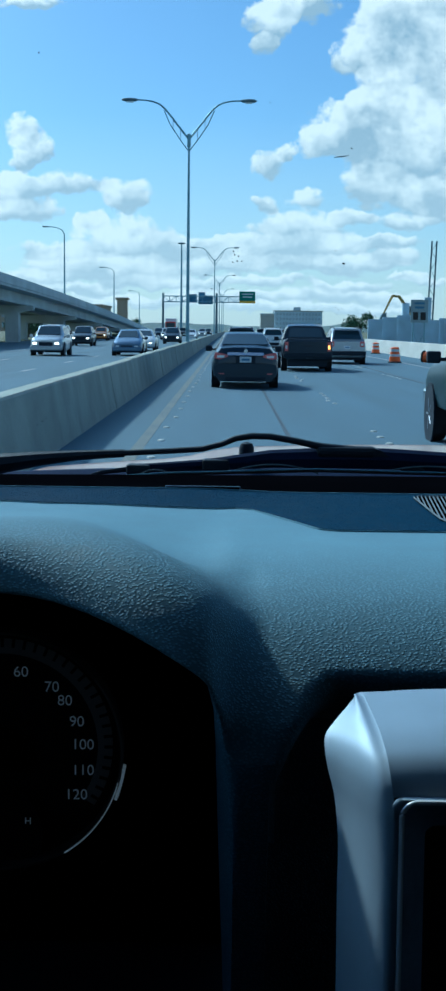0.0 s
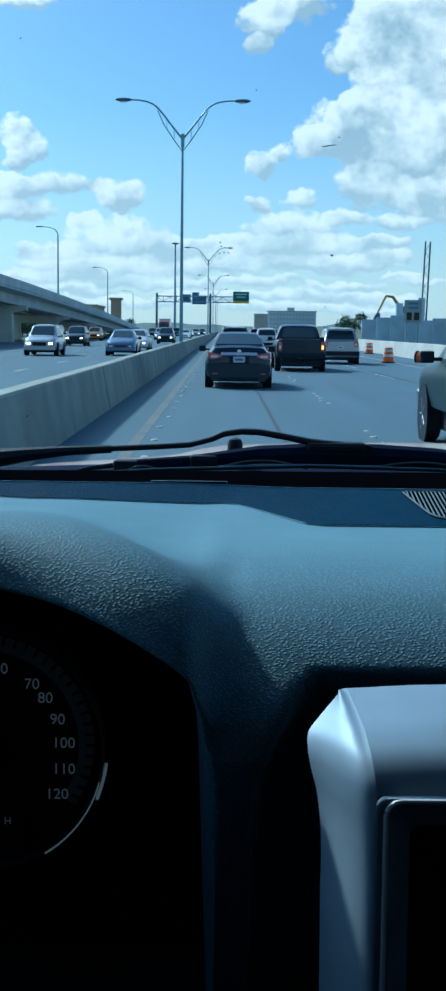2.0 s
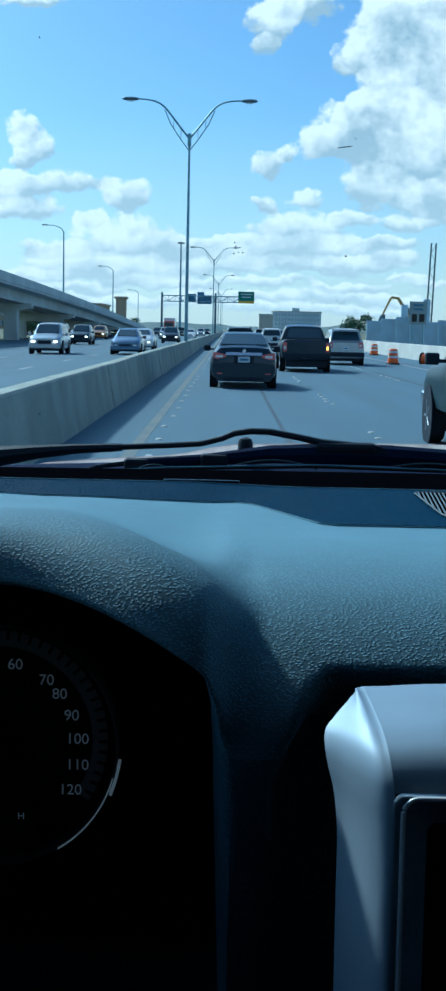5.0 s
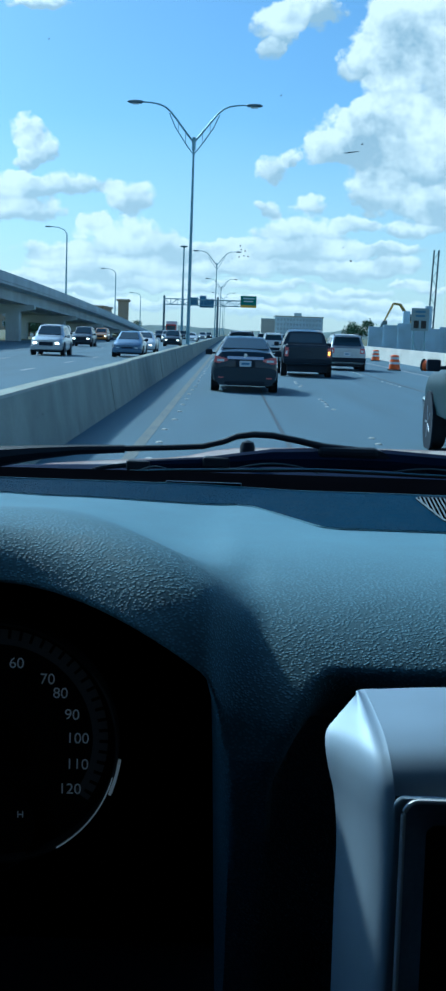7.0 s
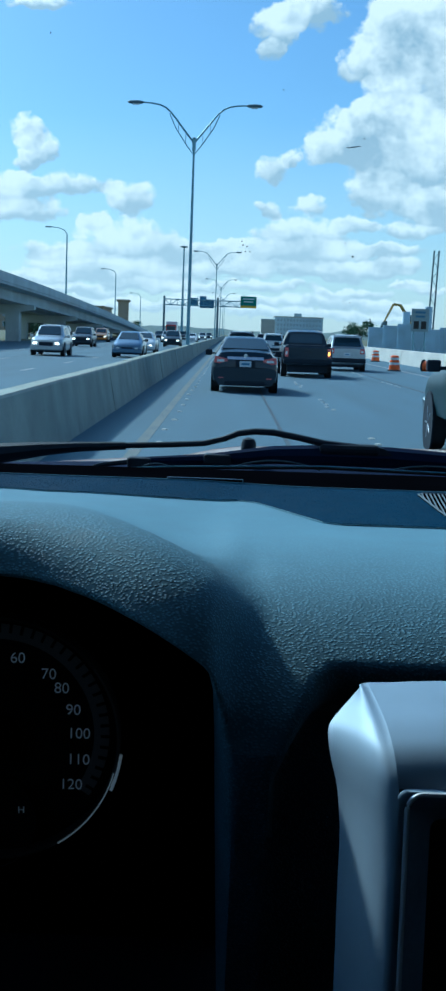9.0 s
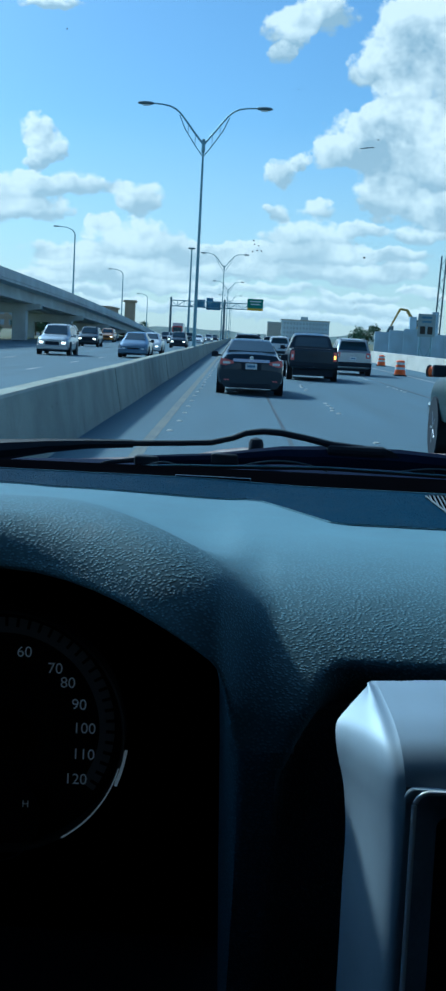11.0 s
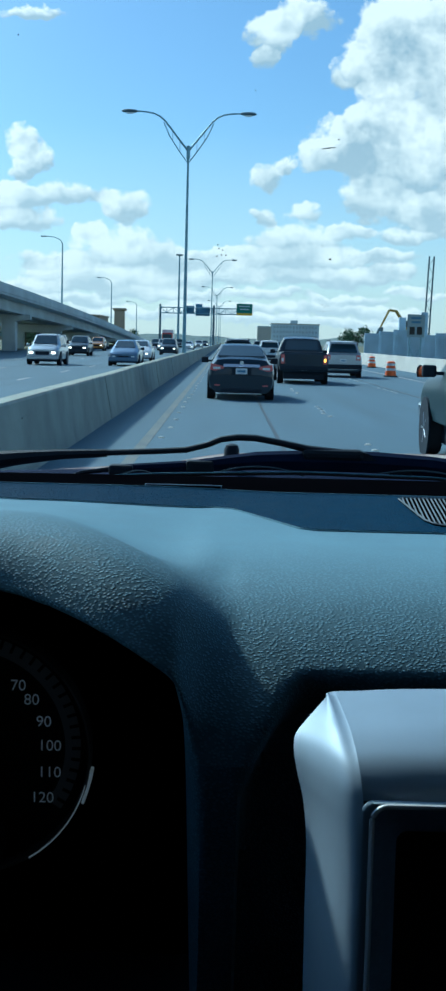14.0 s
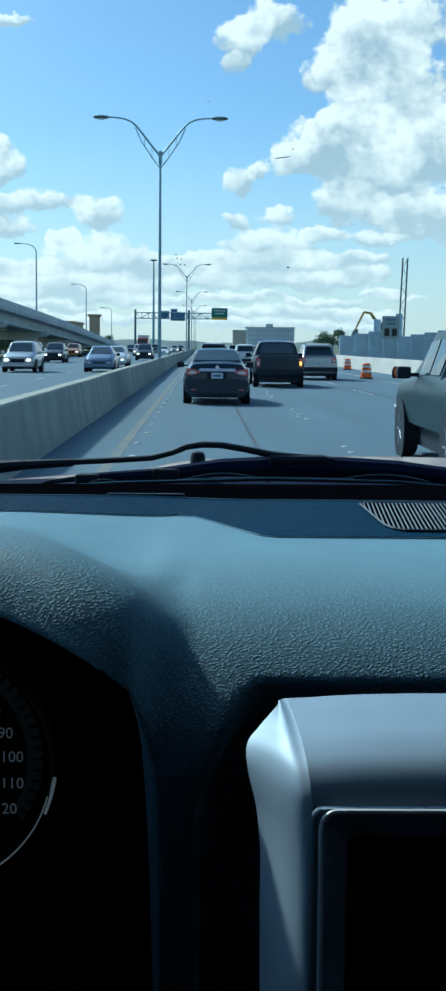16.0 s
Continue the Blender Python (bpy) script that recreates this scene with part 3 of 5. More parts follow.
def far_gantry(y):
    root = empty("sign_gantry", pose(0, y, 0), "steel truss sign gantry with blue-grey and green-yellow signs", "sign gantry", "gantries")
    for x, foot in ((-13.0, -0.1), (-2.52, 0.82)):
        part("post", bm_tube([(x, 0, foot), (x, 0, 8.6)], [0.25, 0.2], 12), M_STEEL_DARK, root, smooth=True)
    truss(root, -13.0, 4.9, 6.9, 1.1, M_STEEL, 14)
    for x0, x1, z0, z1 in ((-8.4, -6.4, 6.8, 8.4), (-6.1, -4.8, 6.5, 8.8), (-4.8, -3.3, 6.5, 8.2)):
        sign_panel(root, x0, x1, z0, z1, 0.75, M_SIGN_BACK, border=False)
    board = sign_panel(root, 1.9, 5.0, 7.2, 9.0, -0.72, M_SIGN_GREEN, label="green road sign with a yellow lower band", border=False)
    part("yellow_band", bm_box(1.9, 5.0, -0.76, -0.68, 6.75, 7.195), M_SIGN_YELLOW, board)
    for z, w in ((8.5, 1.1), (7.95, 0.9)):
        part("legend_bar", bm_box(3.45 - w, 3.45 + w, -0.768, -0.7605, z - 0.1, z + 0.1), M_SIGN_WHITE, board)
    return root


far_gantry(250.0)


def hov_gantry(y):
    """The sign bridge that the truck has driven under."""
    root = empty("sign_bridge", pose(0, y, 0), "steel truss sign bridge with white and green signs", "sign gantry", "gantries")
    for x in (-3.2, -2.5, 13.2):
        part("post", bm_tube([(x, 0, 0.0 if x > 0 else 1.0), (x, 0, 8.6)], [0.32, 0.28], 12), M_STEEL_DARK, root, smooth=True)
    truss(root, -2.5, 13.2, 6.5, 1.5, M_STEEL_DARK, 10)
    white = sign_panel(root, 0.5, 3.9, 6.4, 8.4, -0.85, M_SIGN_WHITE, "lane_sign", "white sign with black legend about shared cars")
    face = lambda x, z: pose(x, -0.90, z, 90, 0, 0)
    part("rule", bm_box(0.62, 3.78, -0.9, -0.8905, 7.78, 7.82), M_BLACK, white)
    lettering("HOV 2+", 0.42, M_BLACK, white, face(2.4, 8.05))
    lettering("2 OR MORE PERSONS", 0.32, M_BLACK, white, face(2.2, 7.45))
    lettering("PER VEHICLE", 0.32, M_BLACK, white, face(2.2, 6.85))
    green = sign_panel(root, 6.2, 11.2, 6.3, 8.0, -0.85, M_SIGN_GREEN, "exit_sign", "green exit sign with white legend")
    lettering("Camp Bullis Rd", 0.7, M_SIGN_WHITE, green, face(8.7, 7.45))
    lettering("1/2 MILE", 0.45, M_SIGN_WHITE, green, face(8.7, 6.7))
    tab = sign_panel(root, 9.1, 11.2, 8.02, 8.7, -0.85, M_SIGN_GREEN, "exit_tab")
    lettering("EXIT 554", 0.4, M_SIGN_WHITE, tab, face(10.15, 8.36))
    for x in (2.4, 5.8, 9.2):
        part("signal_box", bm_box(x - 0.36, x + 0.36, -1.0, -0.7, 5.3, 6.0, 0.03, seg=1), M_STEEL_DARK, root)
        part("hanger", bm_tube([(x, -0.85, 6.0), (x, -0.85, 6.5)], 0.04, 6), M_STEEL_DARK, root)
    part("signal_bar", bm_tube([(1.6, -0.62, 5.65), (9.8, -0.62, 5.65)], 0.04, 6), M_STEEL_DARK, root)
    return root


hov_gantry(-38.0)


# ---- buildings and distance ----
def facade_windows(root, x0, x1, y, z0, storeys, bays, storey=3.4, w=0.55):
    step = (x1 - x0) / bays
    me = None
    for s in range(storeys):
        for b in range(bays):
            m = pose(x0 + (b + 0.5) * step, y, z0 + s * storey)
            if me is None:
                me = part("window", bm_box(-step * w / 2, step * w / 2, -0.05, 0.05, 0.0, storey * 0.5), M_WINDOW_FAR, root)
                me.matrix_basis = m
            else:
                shared("window", me.data, root, m)


office = empty("office_building", pose(0, 880, 0), "long grey office building with a flat roof, paled by painted haze", "building")
part("wall", bm_box(31, 64, 0, 30, -0.5, 14.5), M_GREY_WALL, office)
part("roof", bm_box(30.5, 64.5, -0.5, 30.5, 14.5, 15.2), M_CONCRETE_PALE, office)
part("stair_tower", bm_box(44, 49, -0.4, 6, 15.2, 17.4), M_GREY_WALL, office)
facade_windows(office, 32, 63, -0.04, 2.2, 4, 14, 3.2)
annex = empty("warehouse", pose(0, 840, 0), "white blocky warehouse by the road", "building")
part("wall", bm_box(20.5, 29.5, 0, 18, -0.5, 12.0), M_CONCRETE_PALE, annex)
part("roof", bm_box(20.3, 29.7, -0.2, 18.2, 12.0, 12.5), M_GREY_WALL, annex)

mall = empty("tan_building", pose(0, 520, 0), "tan stucco building with a square tower", "building")
part("wall", bm_box(-150, -52, 0, 40, -0.5, 10.5), M_TAN_WALL, mall)
part("roof", bm_box(-150.5, -51.5, -0.5, 40.5, 10.5, 11.2), M_TAN_WALL, mall)
part("tower", bm_box(-45.5, -41.5, -3, 1, -0.5, 13.0), M_TAN_WALL, mall)
part("tower_roof", bm_box(-46.2, -40.8, -3.7, 1.7, 13.0, 14.0, 0.3, seg=1), M_TAN_WALL, mall)
facade_windows(mall, -148, -54, -0.04, 1.5, 2, 26, 4.2, 0.45)


def tree(x, y, height, spread, seed, name="tree", label="dark green roadside tree"):
    r = random.Random(seed)
    root = empty(name, pose(x, y, 0), label, "tree", "trees")
    trunk = bm_tube([(0, 0, -0.1), (0.05 * spread, 0, height * 0.35), (0.0, 0.1, height * 0.75)], [spread * 0.07, spread * 0.05, spread * 0.015], 7)
    for k in range(5):
        a = k * 1.26 + r.random()
        bm_tube([(0, 0, height * (0.3 + 0.06 * k)), (math.cos(a) * spread * 0.5, math.sin(a) * spread * 0.5, height * (0.55 + 0.06 * k))], [spread * 0.03, spread * 0.01], 5, bm=trunk)
    part("trunk", trunk, M_BARK, root)
    verts, faces = [], []
    clumps = [(r.uniform(-0.62, 0.62) * spread, r.uniform(-0.5, 0.5) * spread, height * r.uniform(0.35, 0.92), spread * r.uniform(0.22, 0.42)) for _ in range(13)]
    for cx, cy, cz, cr in clumps:
        for _ in range(130):
            d = Vector((r.gauss(0, 1), r.gauss(0, 1), r.gauss(0, 0.8))).normalized() * cr * r.uniform(0.55, 1.08)
            p = Vector((cx, cy, cz)) + d
            p.z = max(p.z, 0.1)
            s = spread * r.uniform(0.05, 0.10)
            i = len(verts)
            for _ in range(3):
                verts.append(p + Vector((r.uniform(-1, 1), r.uniform(-1, 1), r.uniform(-1, 1))) * s)
            faces.append((i, i + 1, i + 2))
    me = bpy.data.meshes.new("crown")
    me.from_pydata(verts, [], faces)
    me.materials.append(M_LEAF)
    crown = new("crown", me)
    crown.parent = root
    return root


big = tree(43, 420, 6.8, 5.6, 3)
bush = tree(-34, 128, 3.2, 3.0, 9, "bush", "green bush under the flyover")
rnd = random.Random(11)
for k_ in range(9):
    copy_thing(bush, pose(-33 - rnd.random() * 10, 118 + k_ * 17 + rnd.random() * 8, 0, 0, 0, rnd.random() * 360) @ Matrix.Scale(rnd.uniform(0.7, 1.3), 4))
for k_ in range(34):
    copy_thing(big, pose(78 + k_ * 9.5 + rnd.uniform(-3, 3), 700 + rnd.uniform(-60, 160), -0.5, 0, 0, rnd.random() * 360) @ Matrix.Scale(rnd.uniform(0.7, 1.25), 4))
for k_ in range(26):
    copy_thing(big, pose(-55 - k_ * 7 + rnd.uniform(-3, 3), 640 + rnd.uniform(-40, 160), -0.5, 0, 0, rnd.random() * 360) @ Matrix.Scale(rnd.uniform(0.6, 1.1), 4))


def ridge():
    """Low wooded hills along the horizon."""
    bm = bmesh.new()
    rows = []
    for j in range(5):
        rows.append([bm.verts.new((x, 1700 + j * 160, -1 + (0, 9, 14, 16, -1)[j] * (0.75 + 0.9 * noise.noise(Vector((x * 0.004, j * 0.3, 2))) + 0.25 * noise.noise(Vector((x * 0.03, j, 7)))))) for x in range(-900, 1501, 15)])
    for a, b in zip(rows, rows[1:]):
        for i in range(len(a) - 1):
            bm.faces.new((a[i], a[i + 1], b[i + 1], b[i]))
    return tagged(part("wooded_ridge", bm, M_HILL), "low wooded hills along the horizon", "hills", kind="structure")


ridge()


# ---- vehicles ----
def rows_at(stations, y):
    """The measures of a body at y metres from its tail, between its stations."""
    for a, b in zip(stations, stations[1:]):
        if a[0] <= y <= b[0]:
            f = (y - a[0]) / (b[0] - a[0] + 1e-9)
            return [p + (q - p) * f for p, q in zip(a, b)]
    return list(stations[-1] if y > 0 else stations[0])


def half_ring(st):
    y, w, zb, zs, wt, zt = st
    return [(w * 0.80, y, zb), (w * 0.96, y, zb + 0.07), (w, y, zb + (zs - zb) * 0.38), (w * 0.995, y, zb + (zs - zb) * 0.68), (w * 0.965, y, zs - 0.05),
            (w * 0.93, y, zs), (wt + (w * 0.93 - wt) * 0.12, y, zs + (zt - zs) * 0.86), (wt, y, zs + (zt - zs) * 0.95), (wt * 0.86, y, zt), (wt * 0.4, y, zt + 0.018)]


def wheel(root, x, y, r, width, rim_material=None):
    s = 1 if x > 0 else -1
    tyre_profile = [(r * 0.62, -width / 2), (r * 0.9, -width / 2), (r * 0.985, -width * 0.36), (r, -width * 0.2), (r, width * 0.2), (r * 0.985, width * 0.36), (r * 0.9, width / 2), (r * 0.62, width / 2)]
    w = part("wheel", bm_lathe([(r * 0.25, -width * 0.3), (r * 0.63, -width * 0.35), (r * 0.63, width * 0.35), (r * 0.25, width * 0.3)], "x", 20), rim_material or M_RIM, root, smooth=True, loc=(x, y, r))
    part("tyre", bm_lathe(tyre_profile, "x", 24), M_TYRE, w, smooth=True)
    for k in range(5):
        a = k * math.tau / 5
        bm = bm_tube([(s * width * 0.42, math.cos(a) * r * 0.1, math.sin(a) * r * 0.1), (s * width * 0.42, math.cos(a) * r * 0.6, math.sin(a) * r * 0.6)], r * 0.07, 5)
        part("spoke", bm, rim_material or M_RIM, w)
    return w


def patch(corners, out, bm=None, n=4):
    """A panel over four corners, pushed out along its face."""
    a, b, c, d = [Vector(p) for p in corners]
    nrm = (b - a).cross(d - a).normalized() * out
    bm = bm or bmesh.new()
    rows = []
    for k in (0.0, 1.0):
        rows.append([bm.verts.new(p + nrm * (0.3 + 0.7 * k)) for p in (a, b, c, d)])
    bm.faces.new(rows[1])
    for i in range(4):
        j = (i + 1) % 4
        bm.faces.new((rows[0][i], rows[0][j], rows[1][j], rows[1][i]))
    return bm


def vehicle(name, paint, stations, m, label, category, rear_glass, front_glass, side_glass, wheels, tail, lights_on=False, chrome_bar=False, rails=False, bed=None, blink=False, bumper=None, group="traffic"):
    """A road vehicle with its tail at y = 0 and its nose towards +y. stations: y, half width, sill, shoulder, half roof width, roof."""
    root = empty(name, m, label, category, group)
    ys = [s[0] for s in stations]
    fine = []
    for a, b in zip(stations, stations[1:]):
        k = max(1, int((b[0] - a[0]) / 0.28))
        fine += [[p + (q - p) * i / k for p, q in zip(a, b)] for i in range(k)]
    fine.append(list(stations[-1]))
    rings = []
    for st in fine:
        h = half_ring(st)
        rings.append(h + [(-x, y, z) for x, y, z in reversed(h)])
    part("body", bm_loft(rings), paint, root, smooth=True, sharp=32)
    length, w = ys[-1], max(s[1] for s in stations)

    def on_top(y, fx, lift=0.0):
        st = rows_at(stations, y)
        return Vector((st[4] * fx, y, st[5] + lift))
    for (ya, yb, inset), pname in ((rear_glass, "rear_window"), (front_glass, "windscreen")):
        a, b = (on_top(ya, -inset), on_top(yb, -inset * 0.93))
        c, d = (on_top(yb, inset * 0.93), on_top(ya, inset))
        cs = (a, d, c, b) if pname == "rear_window" else (b, c, d, a)
        if (cs[1] - cs[0]).cross(cs[3] - cs[0]).y * (-1 if pname == "rear_window" else 1) < 0:
            cs = cs[::-1]
        part(pname, patch(cs, 0.03), M_CAR_GLASS, root)
    for s in (-1, 1):
        for ya, yb in side_glass:
            pa, pb = half_ring(rows_at(stations, ya)), half_ring(rows_at(stations, yb))
            low = lambda h, f: Vector(h[5]).lerp(Vector(h[6]), f)
            cs = [low(pa, 0.1), low(pb, 0.1), low(pb, 0.93), low(pa, 0.93)]
            cs = [Vector((s * p.x, p.y, p.z)) for p in cs]
            if (cs[1] - cs[0]).cross(cs[3] - cs[0]).x * s < 0:
                cs = cs[::-1]
            part("side_window", patch(cs, 0.016), M_CAR_GLASS, root)
        st = rows_at(stations, length * 0.66)
        mirror = part("mirror", bm_box(s * (w + 0.02), s * (w + 0.22), length * 0.66 - 0.06, length * 0.66 + 0.06, st[3] + 0.0, st[3] + 0.17, 0.03), paint if lights_on else M_TRIM_BLACK, root)
        part("stalk", bm_box(s * (w - 0.12), s * (w + 0.03), length * 0.66 - 0.03, length * 0.66 + 0.03, st[3] + 0.03, st[3] + 0.08), M_TRIM_BLACK, mirror)
    for wy, wr in wheels:
        for s in (-1, 1):
            well = part("wheel_arch", bm_lathe([(wr * 1.16, -0.015), (wr * 1.16, 0.015)], "x", 20), M_TRIM_BLACK, root, loc=(s * (w + 0.001), wy, wr))
            wheel(root, s * (w - 0.105), wy, wr, 0.235)
    # tail: lamps, plate, bumper
    tz, th, tw, tx = tail
    st0 = stations[0]
    for s in (-1, 1):
        x1, x0 = s * (st0[1] * 0.985), s * (st0[1] * 0.985 - tw)
        wedge = chrome_bar and [(s * (st0[1] + 0.10), tz + 0.10), (s * (st0[1] + 0.12), tz - 0.07), (s * (st0[1] - 0.02), tz - 0.10), (s * (st0[1] - 0.26), tz - 0.03), (s * (st0[1] - 0.25), tz + 0.03)]
        lampm = part("tail_lamp", bm_prism(wedge, "y", -0.005, 0.14) if wedge else bm_box(min(x0, x1), max(x0, x1), -0.022, 0.09, tz - th / 2, tz + th / 2, 0.018), M_RED, root, "red tail lamp")
        part("reverse_lens", bm_box(s * (st0[1] - 0.06) - 0.10, s * (st0[1] - 0.06) + 0.10, -0.012, 0.02, tz - 0.055, tz + 0.01, 0.008) if wedge else bm_box(min(x0, x1) + tw * 0.2, min(x0, x1) + tw * 0.72, -0.028, 0.0, tz - th * 0.25, tz + th * 0.12), M_BLINK if (blink and s > 0) else M_CLEAR, lampm)
    pl = part("licence_plate", bm_box(-0.16, 0.16, -0.03, 0.0, tx - 0.08, tx + 0.08, 0.006, seg=1), M_PLATE, root, "white licence plate with dark bars")
    part("plate_bar", bm_box(-0.11, 0.11, -0.0335, -0.0305, tx - 0.03, tx + 0.03), M_SIGN_BACK, pl)
    if chrome_bar:
        part("chrome_strip", bm_prism([(-0.055, tz + 0.015), (0.03, tz + 0.095), (0.05, tz + 0.05), (0.0, tz + 0.01)], "x", -0.5, 0.5), M_CHROME, root)
        part("badge", bm_lathe([(0.055, -0.012), (0.05, 0.0), (0.02, 0.004)], "y", 16), M_CHROME, root, loc=(0, -0.035, tz + 0.13))
    zb = stations[0][2]
    if chrome_bar:
        skirt = [(0.60, 0.20), (0.72, 0.22), (0.80, 0.32), (0.85, 0.46), (0.855, 0.58), (0.82, 0.66), (0.70, 0.69)]
        bp = part("rear_bumper", bm_prism(skirt + [(-x, z) for x, z in reversed(skirt)], "y", -0.05, 0.22), paint, root)
        part("diffuser", bm_box(-0.56, 0.56, -0.062, 0.0, 0.21, 0.33, 0.02), M_TRIM_BLACK, bp)
        part("lid_seam", bm_box(-0.60, 0.60, -0.054, -0.046, 0.694, 0.706), M_TRIM_BLACK, bp)
        for s in (-1, 1):
            part("reflector", bm_box(s * 0.66 - 0.07, s * 0.66 + 0.07, -0.056, -0.04, 0.40, 0.43), M_RED, bp)
        part("plate_recess", bm_box(-0.27, 0.27, -0.022, 0.0, tx - 0.11, tx + 0.10, 0.01), M_TRIM_BLACK, root)
    else:
        part("rear_bumper", bm_box(-w * 0.97, w * 0.97, -0.06, 0.18, zb + 0.02, zb + (bumper or 0.24), 0.04), (M_CHROME if paint is P_GREEN else M_TRIM_BLACK), root)
    # nose: grille, lamps, bumper
    sn = stations[-1]
    for s in (-1, 1):
        xa, xb = sorted((s * sn[1] * 0.96, s * sn[1] * 0.66))
        part("head_lamp", bm_box(xa, xb, length - 0.1, length + 0.03, sn[3] - 0.19, sn[3] - 0.07, 0.02), M_LAMP_ON if lights_on else M_CLEAR, root)
    part("grille", bm_box(-sn[1] * 0.5, sn[1] * 0.5, length - 0.06, length + 0.025, sn[2] + 0.22, sn[3] - 0.06, 0.02), M_TRIM_BLACK, root)
    part("front_bumper", bm_box(-w * 0.95, w * 0.95, length - 0.2, length + 0.07, sn[2] - 0.02, sn[2] + 0.24, 0.05), paint if not bed else M_CHROME, root)
    part("underbody", bm_box(-w * 0.8, w * 0.8, 0.25, length - 0.3, 0.2, zb + 0.12), M_TRIM_BLACK, root)
    if bed:
        y0, y1, zf = bed
        stb = rows_at(stations, (y0 + y1) / 2)
        part("bed_cover", bm_box(-stb[4] * 0.9, stb[4] * 0.9, y0, y1, stb[5] - 0.01, stb[5] + 0.035, 0.01, seg=1), M_TRIM_BLACK, root)
        part("tailgate_handle", bm_box(-0.12, 0.12, -0.03, 0.01, zf, zf + 0.07, 0.01), M_TRIM_BLACK, root)
        part("tailgate", bm_box(-w * 0.74, w * 0.74, -0.018, 0.05, zf - 0.38, stb[5] - 0.03, 0.012), paint, root)
    if rails:
        for s in (-1, 1):
            st = rows_at(stations, length * 0.45)
            part("roof_rail", bm_tube([(s * st[4] * 0.88, length * 0.12, st[5] - 0.01), (s * st[4] * 0.9, length * 0.2, st[5] + 0.06), (s * st[4] * 0.9, length * 0.55, st[5] + 0.06), (s * st[4] * 0.88, length * 0.62, st[5])], 0.02, 6), M_TRIM_BLACK, root)
        part("spoiler", bm_box(-w * 0.7, w * 0.7, 0.02, 0.3, rows_at(stations, 0.5)[5] - 0.02, rows_at(stations, 0.5)[5] + 0.03, 0.012), paint, root)
    return root


def paint(name, color, metal=0.3, rough=0.3):
    return mat(name, color, rough, metal, vary=0.06, scale=25, coat=0.7)


P_BLACK = mat("black_paint", (0.007, 0.020, 0.036), 0.28, vary=0.06, scale=25, coat=0.4, spec=0.3)
P_CHARCOAL = paint("charcoal_paint", (0.03, 0.035, 0.042))
P_GREEN = mat("dark_green_paint", (0.010, 0.034, 0.044), 0.4, spec=0.2, vary=0.08, scale=3, coat=0.05)
P_SILVER = paint("silver_paint", (0.42, 0.44, 0.46), 0.5)
P_WHITE = paint("white_paint", (0.7, 0.71, 0.72), 0.0)
P_BLUE = paint("blue_paint", (0.10, 0.16, 0.25), 0.4)
P_GOLD = paint("orange_paint", (0.55, 0.22, 0.04), 0.3)
P_RED = paint("red_paint", (0.4, 0.03, 0.02), 0.1)

SEDAN = [(0.0, 0.74, 0.42, 0.80, 0.60, 0.88), (0.05, 0.82, 0.34, 0.88, 0.65, 1.02), (0.12, 0.87, 0.30, 0.93, 0.67, 1.11), (0.45, 0.9, 0.25, 0.95, 0.69, 1.15), (0.62, 0.91, 0.23, 0.96, 0.70, 1.17), (1.35, 0.915, 0.2, 0.97, 0.57, 1.47),
         (1.9, 0.915, 0.2, 0.98, 0.56, 1.53), (2.4, 0.915, 0.2, 0.98, 0.57, 1.53), (2.85, 0.915, 0.2, 0.98, 0.55, 1.47), (3.6, 0.91, 0.2, 0.95, 0.68, 1.06), (4.3, 0.88, 0.22, 0.86, 0.66, 0.93), (4.68, 0.80, 0.26, 0.78, 0.55, 0.81), (4.82, 0.68, 0.3, 0.68, 0.45, 0.70)]
SUV = [(0.0, 0.86, 0.40, 1.05, 0.74, 1.08), (0.08, 0.92, 0.34, 1.08, 0.76, 1.14), (0.38, 0.94, 0.30, 1.08, 0.66, 1.66), (0.6, 0.94, 0.28, 1.08, 0.66, 1.73), (1.6, 0.95, 0.27, 1.07, 0.68, 1.77), (2.7, 0.95, 0.27, 1.05, 0.66, 1.72),
       (3.5, 0.94, 0.27, 1.03, 0.76, 1.14), (4.3, 0.92, 0.28, 0.98, 0.74, 1.04), (4.62, 0.86, 0.3, 0.92, 0.66, 0.96), (4.78, 0.78, 0.34, 0.84, 0.56, 0.86)]
PICKUP = [(0.0, 0.92, 0.52, 1.16, 0.84, 1.18), (0.05, 0.97, 0.48, 1.2, 0.88, 1.23), (1.85, 0.985, 0.46, 1.2, 0.9, 1.235), (1.9, 0.985, 0.46, 1.2, 0.76, 1.26), (2.0, 0.985, 0.46, 1.2, 0.70, 1.78), (2.5, 0.985, 0.46, 1.19, 0.71, 1.87),
          (3.5, 0.985, 0.46, 1.18, 0.70, 1.84), (4.25, 0.98, 0.46, 1.16, 0.82, 1.24), (5.3, 0.95, 0.46, 1.1, 0.8, 1.17), (5.62, 0.92, 0.48, 1.04, 0.76, 1.08), (5.72, 0.86, 0.5, 0.98, 0.7, 1.0)]

SEDAN_FIT = dict(rear_glass=(0.66, 1.33, 0.94), front_glass=(3.55, 2.88, 0.9), side_glass=((1.4, 2.1), (2.16, 2.95)), wheels=((1.0, 0.33), (3.82, 0.33)), tail=(0.90, 0.2, 0.3, 0.80), chrome_bar=True, category="car")
SUV_FIT = dict(rear_glass=(0.12, 0.36, 0.92), front_glass=(3.42, 2.78, 0.9), side_glass=((0.55, 1.35), (1.45, 2.1), (2.18, 2.85)), wheels=((0.95, 0.37), (3.78, 0.37)), tail=(0.98, 0.26, 0.22, 0.82), rails=True, category="car")
